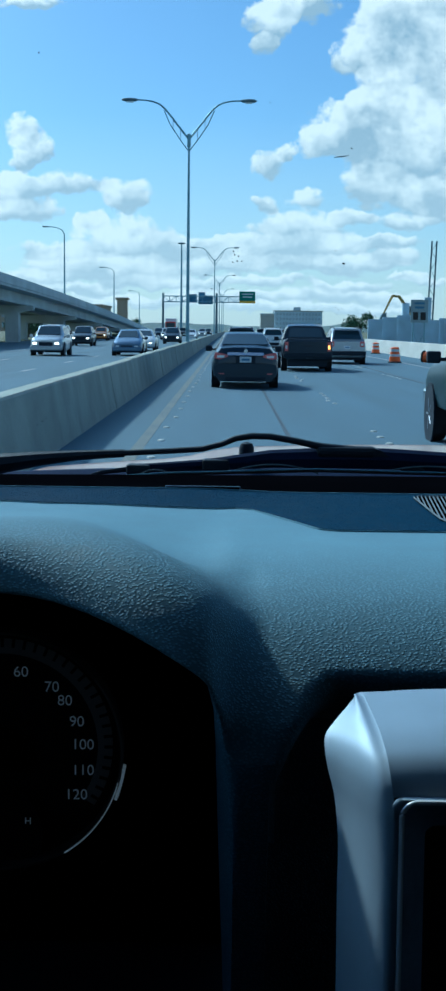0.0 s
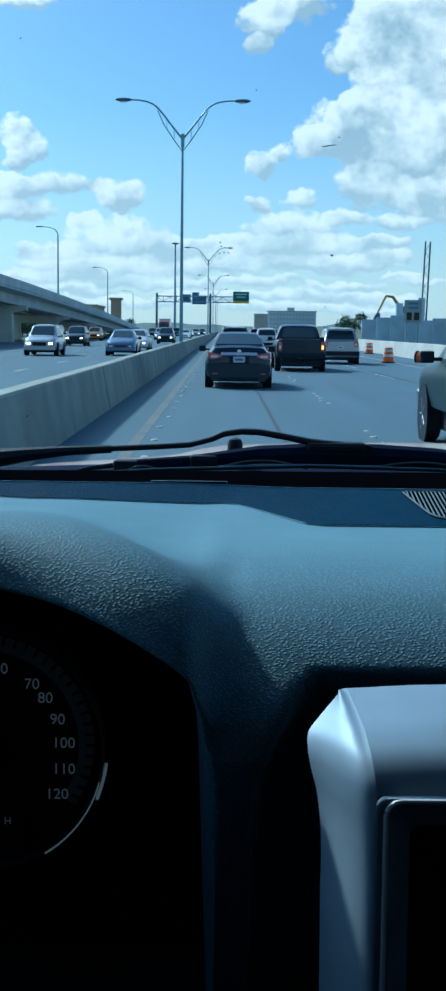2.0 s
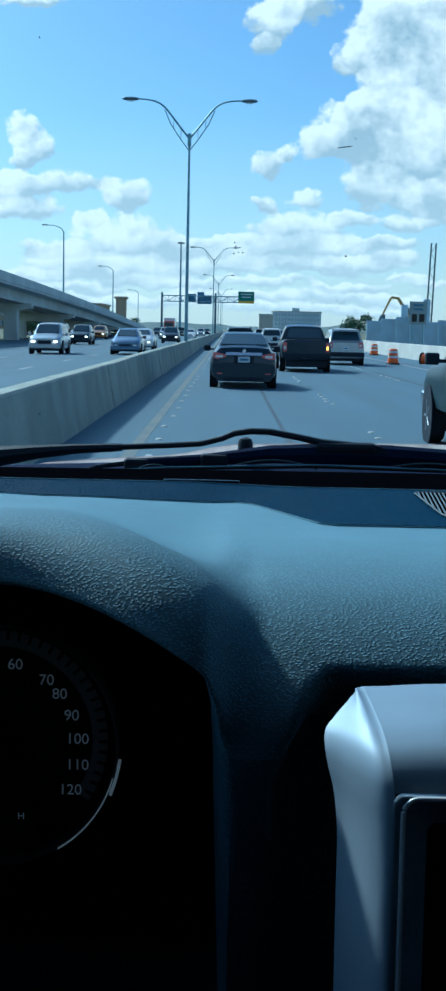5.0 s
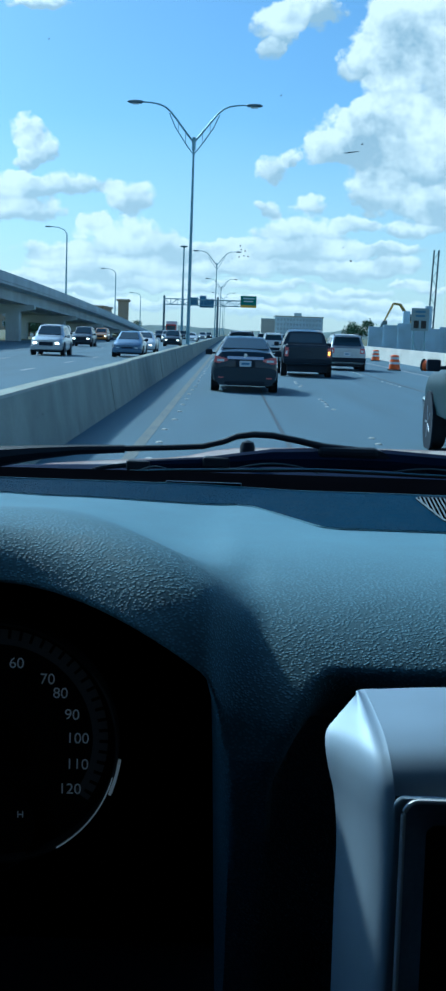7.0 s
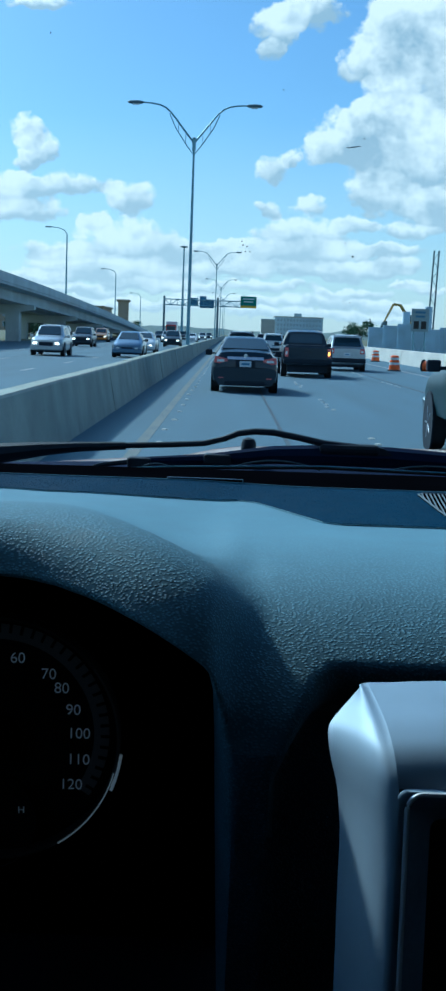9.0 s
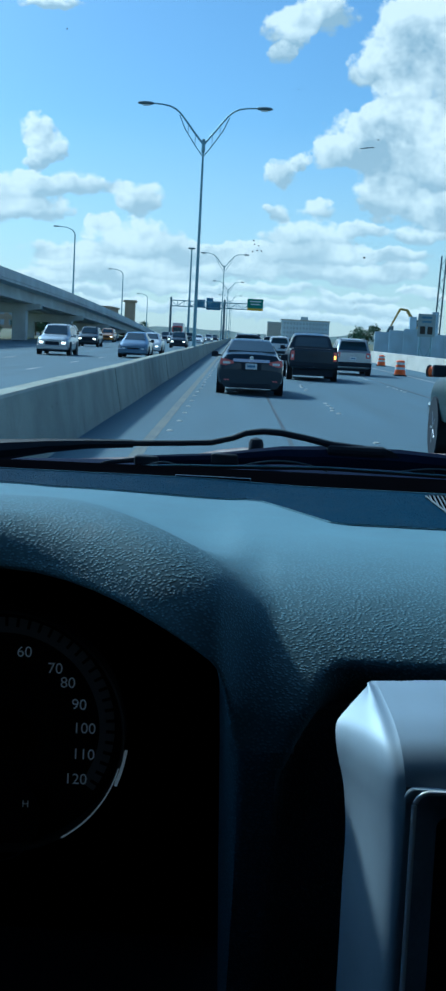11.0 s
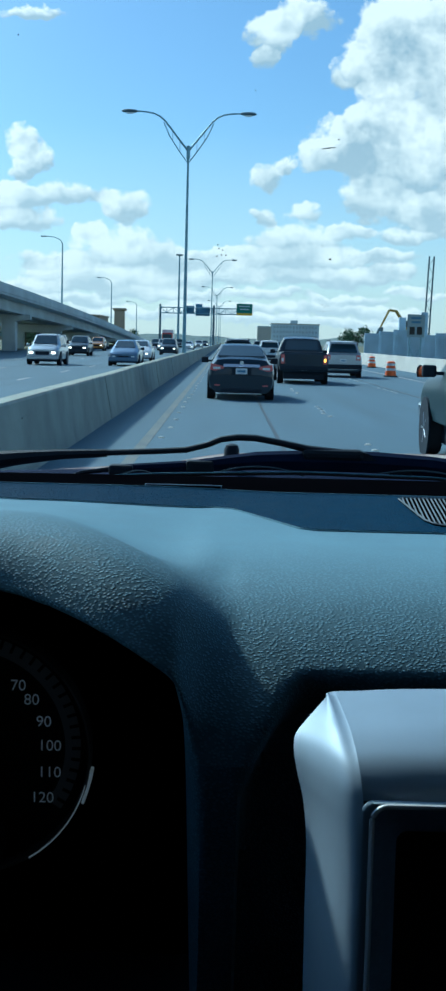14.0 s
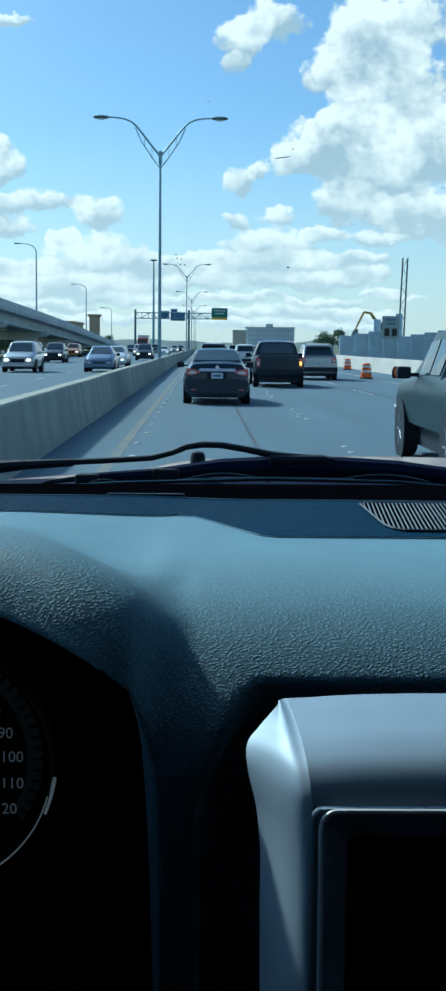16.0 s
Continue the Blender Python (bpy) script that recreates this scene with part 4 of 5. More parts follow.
PICKUP_FIT = dict(rear_glass=(1.915, 1.985, 0.92), front_glass=(4.18, 3.55, 0.9), side_glass=((2.1, 2.75), (2.85, 3.55)), wheels=((1.05, 0.4), (4.7, 0.4)), tail=(0.98, 0.36, 0.14, 0.62), bed=(0.12, 1.8, 0.98), bumper=0.2, category="pickup truck")

vehicle("sedan", P_BLACK, SEDAN, pose(0.46, 34.8, 0, 0, 0, 0.4), "black four-door sedan with a chrome boot strip driving ahead", **SEDAN_FIT)
vehicle("pickup", P_BLACK, PICKUP, pose(3.1, 50.0, 0), "black crew-cab pickup truck with lit indicator", blink=True, **PICKUP_FIT)
vehicle("pickup", P_GREEN, PICKUP, pose(4.0, 14.2, 0), "dark green pickup truck with chrome bumper", **PICKUP_FIT)
silver = vehicle("suv", P_SILVER, SUV, pose(5.75, 62, 0), "silver sport utility car with tinted rear window", **SUV_FIT)
vehicle("suv", P_WHITE, SUV, pose(3.5, 101, 0), "white sport utility car seen from behind", **SUV_FIT)
dark = vehicle("suv", P_CHARCOAL, SUV, pose(0.7, 72, 0), "charcoal sport utility car ahead of the sedan", **SUV_FIT)
copy_thing(dark, pose(4.0, 150, 0))
copy_thing(dark, pose(0.7, 118, 0))
copy_thing(silver, pose(0.6, 165, 0))
copy_thing(silver, pose(7.6, 190, 0))
vehicle("sedan", P_CHARCOAL, SEDAN, pose(7.4, 135, 0), "dark grey sedan in a middle lane", **SEDAN_FIT)

far_sedan = vehicle("oncoming_sedan", P_WHITE, SEDAN, pose(-6.3, 97.6, 0, 0, 0, 180), "white sedan with lit headlamps, oncoming", lights_on=True, **SEDAN_FIT)
far_dark = vehicle("oncoming_sedan", P_BLUE, SEDAN, pose(-6.0, 79.5, 0, 0, 0, 180), "dark blue sedan, oncoming", lights_on=False, **SEDAN_FIT)
far_silver = vehicle("oncoming_suv", P_SILVER, SUV, pose(-10.4, 77.0, 0, 0, 0, 180), "silver sport utility car with lit headlamps, oncoming", lights_on=True, **SUV_FIT)
far_black = vehicle("oncoming_suv", P_BLACK, SUV, pose(-13.2, 118.0, 0, 0, 0, 180), "black sport utility car with lit headlamps, oncoming", lights_on=True, **SUV_FIT)
far_pick = vehicle("oncoming_pickup", P_CHARCOAL, PICKUP, pose(-17.0, 132.0, 0, 0, 0, 180), "charcoal pickup truck, oncoming", **PICKUP_FIT)
vehicle("oncoming_suv", P_GOLD, SUV, pose(-16.8, 170.0, 0, 0, 0, 180), "orange sport utility car with lit headlamps, oncoming", lights_on=True, **SUV_FIT)
for src, x_, y_ in ((far_sedan, -9.6, 150), (far_black, -6.2, 142), (far_silver, -9.4, 196), (far_dark, -13.0, 176), (far_black, -12.8, 235), (far_sedan, -6.2, 215), (far_pick, -9.4, 262), (far_silver, -6.1, 290), (far_dark, -9.5, 330), (far_black, -6.0, 370)):
    copy_thing(src, pose(x_, y_, 0, 0, 0, 180))

lorry = empty("box_truck", pose(-13.4, 300, 0, 0, 0, 180), "red-cabbed lorry with a white box body, oncoming", "truck", "traffic")
part("box", bm_box(-1.25, 1.25, 0, 7.5, 1.0, 4.0, 0.05), P_WHITE, lorry)
part("cab", bm_box(-1.2, 1.2, 7.6, 9.6, 0.6, 3.3, 0.2), P_RED, lorry)
part("windscreen", bm_box(-1.0, 1.0, 9.55, 9.63, 2.0, 2.95, 0.02), M_CAR_GLASS, lorry)
for y_ in (1.4, 8.6):
    for s_ in (-1, 1):
        wheel(lorry, s_ * 1.05, y_, 0.5, 0.3)


# ---- roadworks on the right ----
def barrel(x, y):
    root = empty("traffic_barrel", pose(x, y, 0), "orange plastic traffic barrel with white bands", "traffic barrel", "barrels")
    part("foot", bm_lathe([(0.36, 0.0), (0.36, 0.05), (0.3, 0.08)], "z", 20), M_TYRE, root, smooth=True)
    part("drum", bm_lathe([(0.29, 0.07), (0.28, 0.28), (0.26, 0.29), (0.25, 0.52), (0.23, 0.53), (0.22, 0.76), (0.18, 0.80), (0.05, 0.82)], "z", 20), M_ORANGE, root, smooth=True)
    for z, r in ((0.33, 0.263), (0.58, 0.238)):
        part("band", bm_lathe([(r, z), (r - 0.004, z + 0.12)], "z", 20), M_SIGN_WHITE, root, smooth=True)
    return root


drum = barrel(8.6, 66.0)
copy_thing(drum, pose(10.6, 92, 0))
copy_thing(drum, pose(10.7, 108, 0))
copy_thing(drum, pose(10.4, 68.0, 0.27, 90, 0, 55))

works = empty("retaining_wall", pose(0, 126, 0), "unfinished pale concrete retaining wall", "wall", kind="structure")
for k_ in range(9):
    h_ = 2.8 + 0.22 * ((k_ * 5) % 4)
    part("wall_panel", bm_box(13.7 + k_ * 1.5, 15.14 + k_ * 1.5, k_ * 0.6, k_ * 0.6 + 0.35, -0.1, h_, 0.02, seg=1), M_PANEL, works)
for x_, z_ in ((18.5, 4.6), (20.8, 5.2)):
    part("pier", bm_box(x_ - 0.35, x_ + 0.35, 8, 8.7, -0.1, z_, 0.03, seg=1), M_PANEL, works)

digger = empty("excavator", pose(21.8, 150, 2.1), "yellow tracked excavator on an earth mound", "excavator")
part("mound", bm_lathe([(4.5, -2.2), (3.6, -0.8), (2.6, -0.1), (0.2, 0.0)], "z", 18), M_GROUND, digger, smooth=True)
for s_ in (-1, 1):
    part("track", bm_box(s_ * 0.9 - 0.25, s_ * 0.9 + 0.25, -1.5, 1.5, 0, 0.6, 0.2), M_TYRE, digger)
part("house", bm_box(-1.2, 1.2, -1.3, 1.0, 0.65, 1.7, 0.12), M_YELLOW_STEEL, digger)
part("cab", bm_box(-1.15, -0.25, 0.0, 1.1, 1.7, 2.5, 0.08), M_CAR_GLASS, digger)
part("boom", bm_tube([(-0.3, 0.8, 1.4), (-1.8, 1.0, 3.6), (-2.6, 1.0, 3.7)], [0.22, 0.18, 0.14], 4), M_YELLOW_STEEL, digger)
part("stick", bm_tube([(-2.6, 1.0, 3.7), (-3.6, 1.0, 1.6)], [0.14, 0.10], 4), M_YELLOW_STEEL, digger)
part("bucket", bm_prism([(-4.1, 0.9), (-3.3, 0.8), (-3.3, 1.7), (-3.8, 1.6)], "y", 0.5, 1.5), M_STEEL_DARK, digger)

crane = empty("crane_boom", pose(26.6, 170, 0), "tall lattice crane boom", "crane")
for dx in (-0.35, 0.35):
    for dy in (-0.35, 0.35):
        part("chord", bm_tube([(dx, dy, -0.1), (dx * 0.9 + 0.35, dy * 0.9, 13.5)], 0.06, 5), M_STEEL_DARK, crane)
for k_ in range(11):
    s_ = -1 if k_ % 2 else 1
    part("lacing", bm_tube([(-0.35 * s_ + k_ * 0.032, -0.35, k_ * 1.22), (0.35 * s_ + (k_ + 1) * 0.032, -0.35, (k_ + 1) * 1.22)], 0.035, 5), M_STEEL_DARK, crane)

post = empty("speed_sign", pose(18.4, 124, 0), "white roadside speed limit sign on two posts", "road sign")
for s_ in (-0.55, 0.55):
    part("post", bm_tube([(s_, 0, -0.1), (s_, 0, 4.6)], 0.06, 8), M_STEEL, post)
board = sign_panel(post, -0.85, 0.85, 2.5, 4.7, -0.12, M_SIGN_SHADE, "sign_panel", "white road sign, its shade painted grey, with dark bars", border=False)
for z_, w_, h_ in ((4.35, 0.5, 0.1), (3.95, 0.45, 0.1)):
    part("legend_bar", bm_box(-w_, w_, -0.168, -0.161, z_ - h_, z_ + h_), M_SIGN_BACK, board)
for x_ in (-0.36, 0.36):
    part("legend_bar", bm_box(x_ - 0.25, x_ + 0.25, -0.168, -0.161, 2.75, 3.5), M_BLACK, board)
for s_ in (-1, 1):
    part("brace", bm_tube([(s_ * 0.55, 0, 1.5), (0, 0, 0.4)], 0.04, 6), M_STEEL, post)


# ---- the truck that carries the camera ----
def smooth01(a, b, x):
    f = min(1.0, max(0.0, (x - a) / (b - a)))
    return f * f * (3 - 2 * f)


truck = empty("pickup_cab", pose(0, 0, 0), "cab and copper bonnet of a pickup truck, from inside", "truck")
CX = 0.42                       # the truck's middle
# bonnet
rows_ = []
for i_ in range(25):
    y_ = 1.63 + i_ * 0.056
    z0_ = 1.404 - 0.033 * min(1, (y_ - 1.63) / 0.97) - 0.55 * max(0.0, y_ - 2.62) ** 2
    rows_.append([(x_, y_, z0_ - 0.06 * (x_ - CX) ** 2 - 0.018 * smooth01(0.40, 0.54, abs(x_ - CX)) - 0.10 * smooth01(0.82, 1.0, abs(x_ - CX))) for x_ in [CX - 1.0 + k * 0.05 for k in range(41)]])
bm = bm_loft(rows_, closed=False)
part("bonnet", bm, M_COPPER, truck, "copper-orange metallic bonnet", smooth=True)
part("grille", bm_box(CX - 0.95, CX + 0.95, 2.98, 3.06, 0.6, 1.26, 0.03), M_CHROME, truck)
part("front_bumper", bm_box(CX - 1.0, CX + 1.0, 2.95, 3.15, 0.42, 0.66, 0.05), M_CHROME, truck)
for s_ in (-1, 1):
    part("wing", bm_box(CX + s_ * 0.92, CX + s_ * 1.0, 1.0, 3.0, 0.6, 1.2, 0.03), M_COPPER, truck)
for y_ in (2.35, -2.1):
    for s_ in (-1, 1):
        wheel(truck, CX + s_ * 0.86, y_, 0.40, 0.27)
part("floor_pan", bm_box(CX - 0.98, CX + 0.98, -1.72, 1.5, 0.5, 0.66), M_TRIM_BLACK, truck)
part("bulkhead", bm_box(CX - 0.98, CX + 0.98, 1.28, 1.36, 0.66, 1.38), M_TRIM_BLACK, truck)
# unseen cab shell; roof edge set forward to shade the dash
part("roof", bm_box(CX - 0.82, CX + 0.82, -1.6, 0.74, 2.02, 2.08, 0.02), M_CLOTH, truck)
# unseen wall, left without a window to keep daylight out
part("rear_wall", bm_box(CX - 0.98, CX + 0.98, -1.72, -1.66, 0.66, 2.02), M_TRIM_BLACK, truck)
for s_ in (-1, 1):
    xs_ = sorted((CX + s_ * 0.98, CX + s_ * 0.90))
    part("door", bm_box(xs_[0], xs_[1], -1.66, 1.28, 0.66, 1.42, 0.01), M_TRIM_BLACK, truck)
    skin = [CX + s_ * 0.982, CX + s_ * 1.0]
    part("door_skin", bm_box(min(skin), max(skin), -1.70, 1.0, 0.55, 1.41, 0.008), M_COPPER, truck, "copper-orange door panel")
    part("bed_side", bm_box(CX + s_ * 1.0 - 0.06, CX + s_ * 1.0, -3.2, -1.74, 0.6, 1.3, 0.02), M_COPPER, truck)
    # long solid sides, unseen, added to block daylight from the side windows
    for ya_, yb_ in ((-1.66, 0.33),):
        part("light_block", bm_loft([[(CX + s_ * (0.95 + dx), ya_, 1.40) for dx in (-0.03, 0.03)] + [(CX + s_ * (0.95 + dx), yb_, 1.40) for dx in (0.03, -0.03)],
                                [(CX + s_ * (0.80 + dx), ya_, 2.04) for dx in (-0.03, 0.03)] + [(CX + s_ * (0.80 + dx), yb_, 2.04) for dx in (0.03, -0.03)]]), M_CLOTH, truck)
    # unseen; set outwards so its shadow stays off the dial hood
    part("windscreen_pillar", bm_tube([(CX + s_ * 1.03, 1.40, 1.40), (CX + s_ * 0.97, 1.06, 1.73), (CX + s_ * 0.89, 0.72, 2.03)], 0.045, 8), M_CLOTH, truck, smooth=True)
    part("roof_rail", bm_tube([(CX + s_ * 0.82, 0.74, 2.03), (CX + s_ * 0.82, -1.65, 2.03)], 0.05, 8), M_CLOTH, truck, smooth=True)
    pane = part("side_window", bm_loft([[(CX + s_ * 0.94, 0.33, 1.425), (CX + s_ * 0.94, 1.28, 1.425)], [(CX + s_ * 0.82, 0.33, 2.0), (CX + s_ * 0.82, 0.74, 2.0)]], closed=False), M_SIDE_GLASS, truck)
    pane.visible_shadow = False
part("roof_skin", bm_box(CX - 0.84, CX + 0.84, -1.72, 0.76, 2.082, 2.11, 0.012), M_COPPER, truck)
part("bed_floor", bm_box(CX - 0.94, CX + 0.94, -3.2, -1.74, 0.6, 0.68), M_TRIM_BLACK, truck)
part("tailgate", bm_box(CX - 1.0, CX + 1.0, -3.26, -3.2, 0.6, 1.3, 0.02), M_COPPER, truck)
part("header_rail", bm_box(CX - 0.82, CX + 0.82, 0.68, 0.78, 2.0, 2.06, 0.02), M_CLOTH, truck)
# windscreen: gently bowed pane, with the dark band at its foot
def screen_point(x, f):
    return (x, 1.42 - f * 0.67 - 0.05 * ((x - CX) / 0.9) ** 2 * (1 - f * 0.4), 1.43 + f * 0.588)
pane = part("windscreen", bm_loft([[screen_point(CX - 0.93 + k * 0.062 + (0.14 * f) * (1 - k / 15), f) for k in range(31)] for f in (0, 0.25, 0.5, 0.75, 1.0)], closed=False), M_WINDSCREEN, truck, "clear windscreen with dried insect specks", smooth=True)
pane.visible_shadow = False


def speck(x, z, rx, rz, turn=0.0, material=M_SPECK):
    f = (z - 1.43) / 0.588
    p = screen_point(x, f)
    bm = bm_lathe([(1.0, 0.0), (0.75, 0.25), (0.1, 0.3)], "y", 8)
    ob = part("speck", bm, material, pane)
    ob.matrix_basis = Matrix.Translation((p[0], p[1] - 0.0015, p[2])) @ pose(0, 0, 0, -32, turn, 0) @ Matrix.Diagonal((rx, -0.0008, rz, 1))


speck(0.1053, 1.6678, 0.0012, 0.0009)
speck(0.0970, 1.6784, 0.0005, 0.0005)
for dx_, dz_ in ((0.0, 0.0), (-0.0035, 0.001), (-0.001, -0.004), (-0.005, -0.005), (0.0028, -0.0042), (-0.0045, 0.004)):
    speck(0.0110 + dx_, 1.6728 + dz_, 0.0007, 0.0007)
for dx_, dz_ in ((0.0, 0.0), (-0.003, 0.002), (0.003, 0.001), (-0.001, -0.004)):
    speck(0.1057 + dx_, 1.6276 + dz_, 0.0004, 0.0005)
speck(0.0932, 1.7489, 0.0068, 0.0006, -8, M_STREAK)
speck(0.1009, 1.7547, 0.0008, 0.0006)
speck(0.0333, 1.7839, 0.0005, 0.0006)
speck(-0.1412, 1.8114, 0.0004, 0.0012)
speck(-0.1899, 1.5110, 0.0008, 0.0008)
speck(-0.1848, 1.5147, 0.0005, 0.0005)
speck(-0.1956, 1.5073, 0.0004, 0.0004)

# black print plus a shelf into the cabin, its gap shade painted black
part("frit_band", bm_loft([[Vector(screen_point(CX - 0.92 + k * 0.0613, f)) + Vector((0, -0.003 - g, -0.002)) for f, g in ((0, 0), (0.034, 0), (0.034, 0.003), (0, 0.22))] for k in range(31)]), M_DEEP, truck, "black printed band and painted-dark gap at the windscreen foot")
part("cowl", bm_loft([[(x_, 1.425, 1.428 - 0.03 * (x_ - CX) ** 2), (x_, 1.50, 1.449 - 0.03 * (x_ - CX) ** 2), (x_, 1.56, 1.446 - 0.035 * (x_ - CX) ** 2), (x_, 1.66, 1.40 - 0.1 * (x_ - CX) ** 2), (x_, 1.66, 1.34), (x_, 1.425, 1.34)] for x_ in [CX - 0.97 + k * 0.0647 for k in range(31)]]), M_COWL, truck, smooth=True)
part("washer_nozzle", bm_lathe([(0.009, 0.0), (0.009, 0.014), (0.007, 0.019), (0.002, 0.021)], "z", 12), M_TRIM_BLACK, truck, smooth=True, loc=(0.026, 1.50, 1.454))


def wiper(dx, name="windscreen_wiper"):
    root = empty(name, pose(dx, 0, 0), "black windscreen wiper resting on the cowl", "wiper", "wipers")
    arm = [(-0.44, 1.45, 1.424), (-0.33, 1.45, 1.440), (-0.257, 1.45, 1.451), (-0.214, 1.45, 1.457), (-0.17, 1.45, 1.4615), (-0.116, 1.45, 1.4645)]
    part("arm", bm_tube(arm, [0.022, 0.017, 0.0115, 0.0082, 0.0058, 0.0046], 8), M_TRIM_BLACK, root, smooth=True)
    rod = [(-0.122, 1.45, 1.4645), (-0.06, 1.45, 1.468), (-0.026, 1.45, 1.4705), (-0.002, 1.45, 1.477), (0.013, 1.45, 1.4835), (0.032, 1.45, 1.4863), (0.053, 1.45, 1.4858), (0.082, 1.45, 1.481), (0.112, 1.45, 1.475), (0.150, 1.45, 1.471)]
    part("arm_rod", bm_tube(rod, [0.0034, 0.0034, 0.0034, 0.0034, 0.0036, 0.0038, 0.0038, 0.0038, 0.0042, 0.005], 8), M_TRIM_BLACK, root, smooth=True)
    part("pivot_cap", bm_box(-0.48, -0.30, 1.43, 1.47, 1.40, 1.445, 0.008), M_TRIM_BLACK, root)
    part("arm_hook", bm_box(0.106, 0.176, 1.442, 1.462, 1.462, 1.4755, 0.005), M_TRIM_BLACK, root)
    part("hook_tip", bm_prism([(0.170, 1.462), (0.170, 1.474), (0.180, 1.472), (0.192, 1.463)], "y", 1.444, 1.460), M_TRIM_BLACK, root)
    blade = [(-0.166, 1.455, 1.434), (-0.145, 1.455, 1.441), (-0.112, 1.455, 1.4455)]
    part("blade_tip", bm_tube(blade, [0.0016, 0.0026, 0.0034], 6), M_TRIM_BLACK, root)
    spine = [(-0.114, 1.455, 1.4455), (-0.02, 1.455, 1.4515), (0.054, 1.455, 1.4595), (0.12, 1.455, 1.4615), (0.19, 1.455, 1.461), (0.255, 1.455, 1.458), (0.36, 1.455, 1.447), (0.45, 1.455, 1.43)]
    part("blade_holder", bm_tube(spine, [0.0048, 0.0068, 0.0105, 0.0122, 0.0122, 0.0115, 0.009, 0.003], 8), M_COWL, root)
    for xa, xb, za, zb in ((-0.114, -0.086, 1.4395, 1.4515), (-0.026, 0.006, 1.445, 1.4585), (0.205, 0.232, 1.446, 1.462)):
        part("blade_clip", bm_box(xa, xb, 1.446, 1.466, za, zb, 0.003), M_TRIM_BLACK, root)
    for xa, xb, za, h in ((-0.10, -0.058, 1.4395, 0.007), (0.006, 0.108, 1.445, 0.0095), (0.181, 0.29, 1.4465, 0.008)):
        part("yoke", bm_tube([(xa + (xb - xa) * f, 1.439, za + h * (1 - (2 * f - 1) ** 2)) for f in [i / 12 for i in range(13)]], 0.0011, 6), M_SLAT, root, smooth=True)
    part("rubber_blade", bm_tube([(-0.184, 1.437, 1.434), (-0.061, 1.437, 1.4425), (0.106, 1.437, 1.4485), (0.255, 1.437, 1.446), (0.46, 1.437, 1.428)], 0.0022, 6), M_TYRE, root)
    part("metal_strip", bm_tube([(-0.184, 1.4355, 1.4355), (-0.061, 1.4355, 1.4442), (0.106, 1.4355, 1.4503), (0.255, 1.4355, 1.4478), (0.46, 1.4355, 1.43)], 0.0009, 6), M_DASH, root)
    return root


w1 = wiper(0.0)
copy_thing(w1, pose(0.74, 0.004, -0.012))

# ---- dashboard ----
EYE = Vector((0, 0, 1.6))       # the camera's eye; fascia parts are scaled about it to fit its view


def scaled_to_view(k):
    return Matrix.Translation(EYE) @ Matrix.Scale(k, 4) @ Matrix.Translation(-EYE)


dash = empty("dashboard", scaled_to_view(0.92), "dark grey grained vinyl truck dashboard", "dashboard")


def binnacle_edge(x):
    """Height of the hood's front edge over the dials."""
    return 1.4651 - (2.6 if x > -0.143 else 0.35) * (x + 0.143) ** 2


def pad_profile(x):
    """Section through the dash pad: a fat rolled hood over the dials, rolled down to the centre stack beside them."""
    left = 1 - smooth01(-0.14, 0.0, x)
    g, r, back = 0.682 + 0.075 * left, 0.060 - 0.017 * left, 0.86 + 0.23 * left
    e = 1.6 - (1.6 - max(binnacle_edge(x), 1.39)) * g / 0.668
    c, front, flat_ = e + 0.69 * r, g + 0.95 * r, 1.4420 + 0.0046 * left
    hood = [(1.24, 1.4455), (max(1.17, back + 0.06), (1.4455 + flat_) / 2), (max(1.10, back + 0.03), flat_ + 0.0004), (back + 0.01, flat_), ((back + front) / 2, flat_ + 0.62 * (c - flat_))]
    hood += [(front - r * math.sin(radians(a)), c - r * (1 - math.cos(radians(a)))) for a in (0, 16, 30, 43, 55, 64)]
    hood += [(g, e), (g + 0.010, e - 0.004), (g + 0.05, e - 0.006), (g + 0.16, e - 0.008)]
    mid = [(1.24, 1.4455), (1.12, 1.4445), (1.0, 1.4414), (0.92, 1.441), (0.86, 1.4405), (0.815, 1.4392), (0.79, 1.4365), (0.766, 1.4305), (0.744, 1.421), (0.725, 1.409),
           (0.706, 1.393), (0.694, 1.378), (0.690, 1.361), (0.698, 1.318), (0.76, 1.12)]
    upper, lower = smooth01(-0.010, 0.035, x), smooth01(-0.008, 0.010, x)
    out = []
    for i, (a, b) in enumerate(zip(hood, mid)):
        f = upper if i < 8 else (lower if i > 11 else upper + (lower - upper) * (i - 7) / 5)
        out.append((x, a[0] + (b[0] - a[0]) * f, a[1] + (b[1] - a[1]) * f))
    return out


def rounded(points, k=4):
    """A softer line through the points, by their spacing."""
    pts = [Vector(p) for p in points]
    n = len(pts)
    d = [max(1e-6, (q - p).length) for p, q in zip(pts, pts[1:])]
    slope = [(pts[1] - pts[0]) / d[0]]
    for i in range(1, n - 1):
        slope.append(((pts[i] - pts[i - 1]) / d[i - 1] * d[i] + (pts[i + 1] - pts[i]) / d[i] * d[i - 1]) / (d[i] + d[i - 1]))
    slope.append((pts[-1] - pts[-2]) / d[-1])
    out = []
    for i in range(n - 1):
        for j in range(k):
            t = j / k
            out.append((1 + 2 * t) * (1 - t) ** 2 * pts[i] + t * t * (3 - 2 * t) * pts[i + 1] + d[i] * (t * (1 - t) ** 2 * slope[i] - t * t * (1 - t) * slope[i + 1]))
    return out + [pts[-1]]


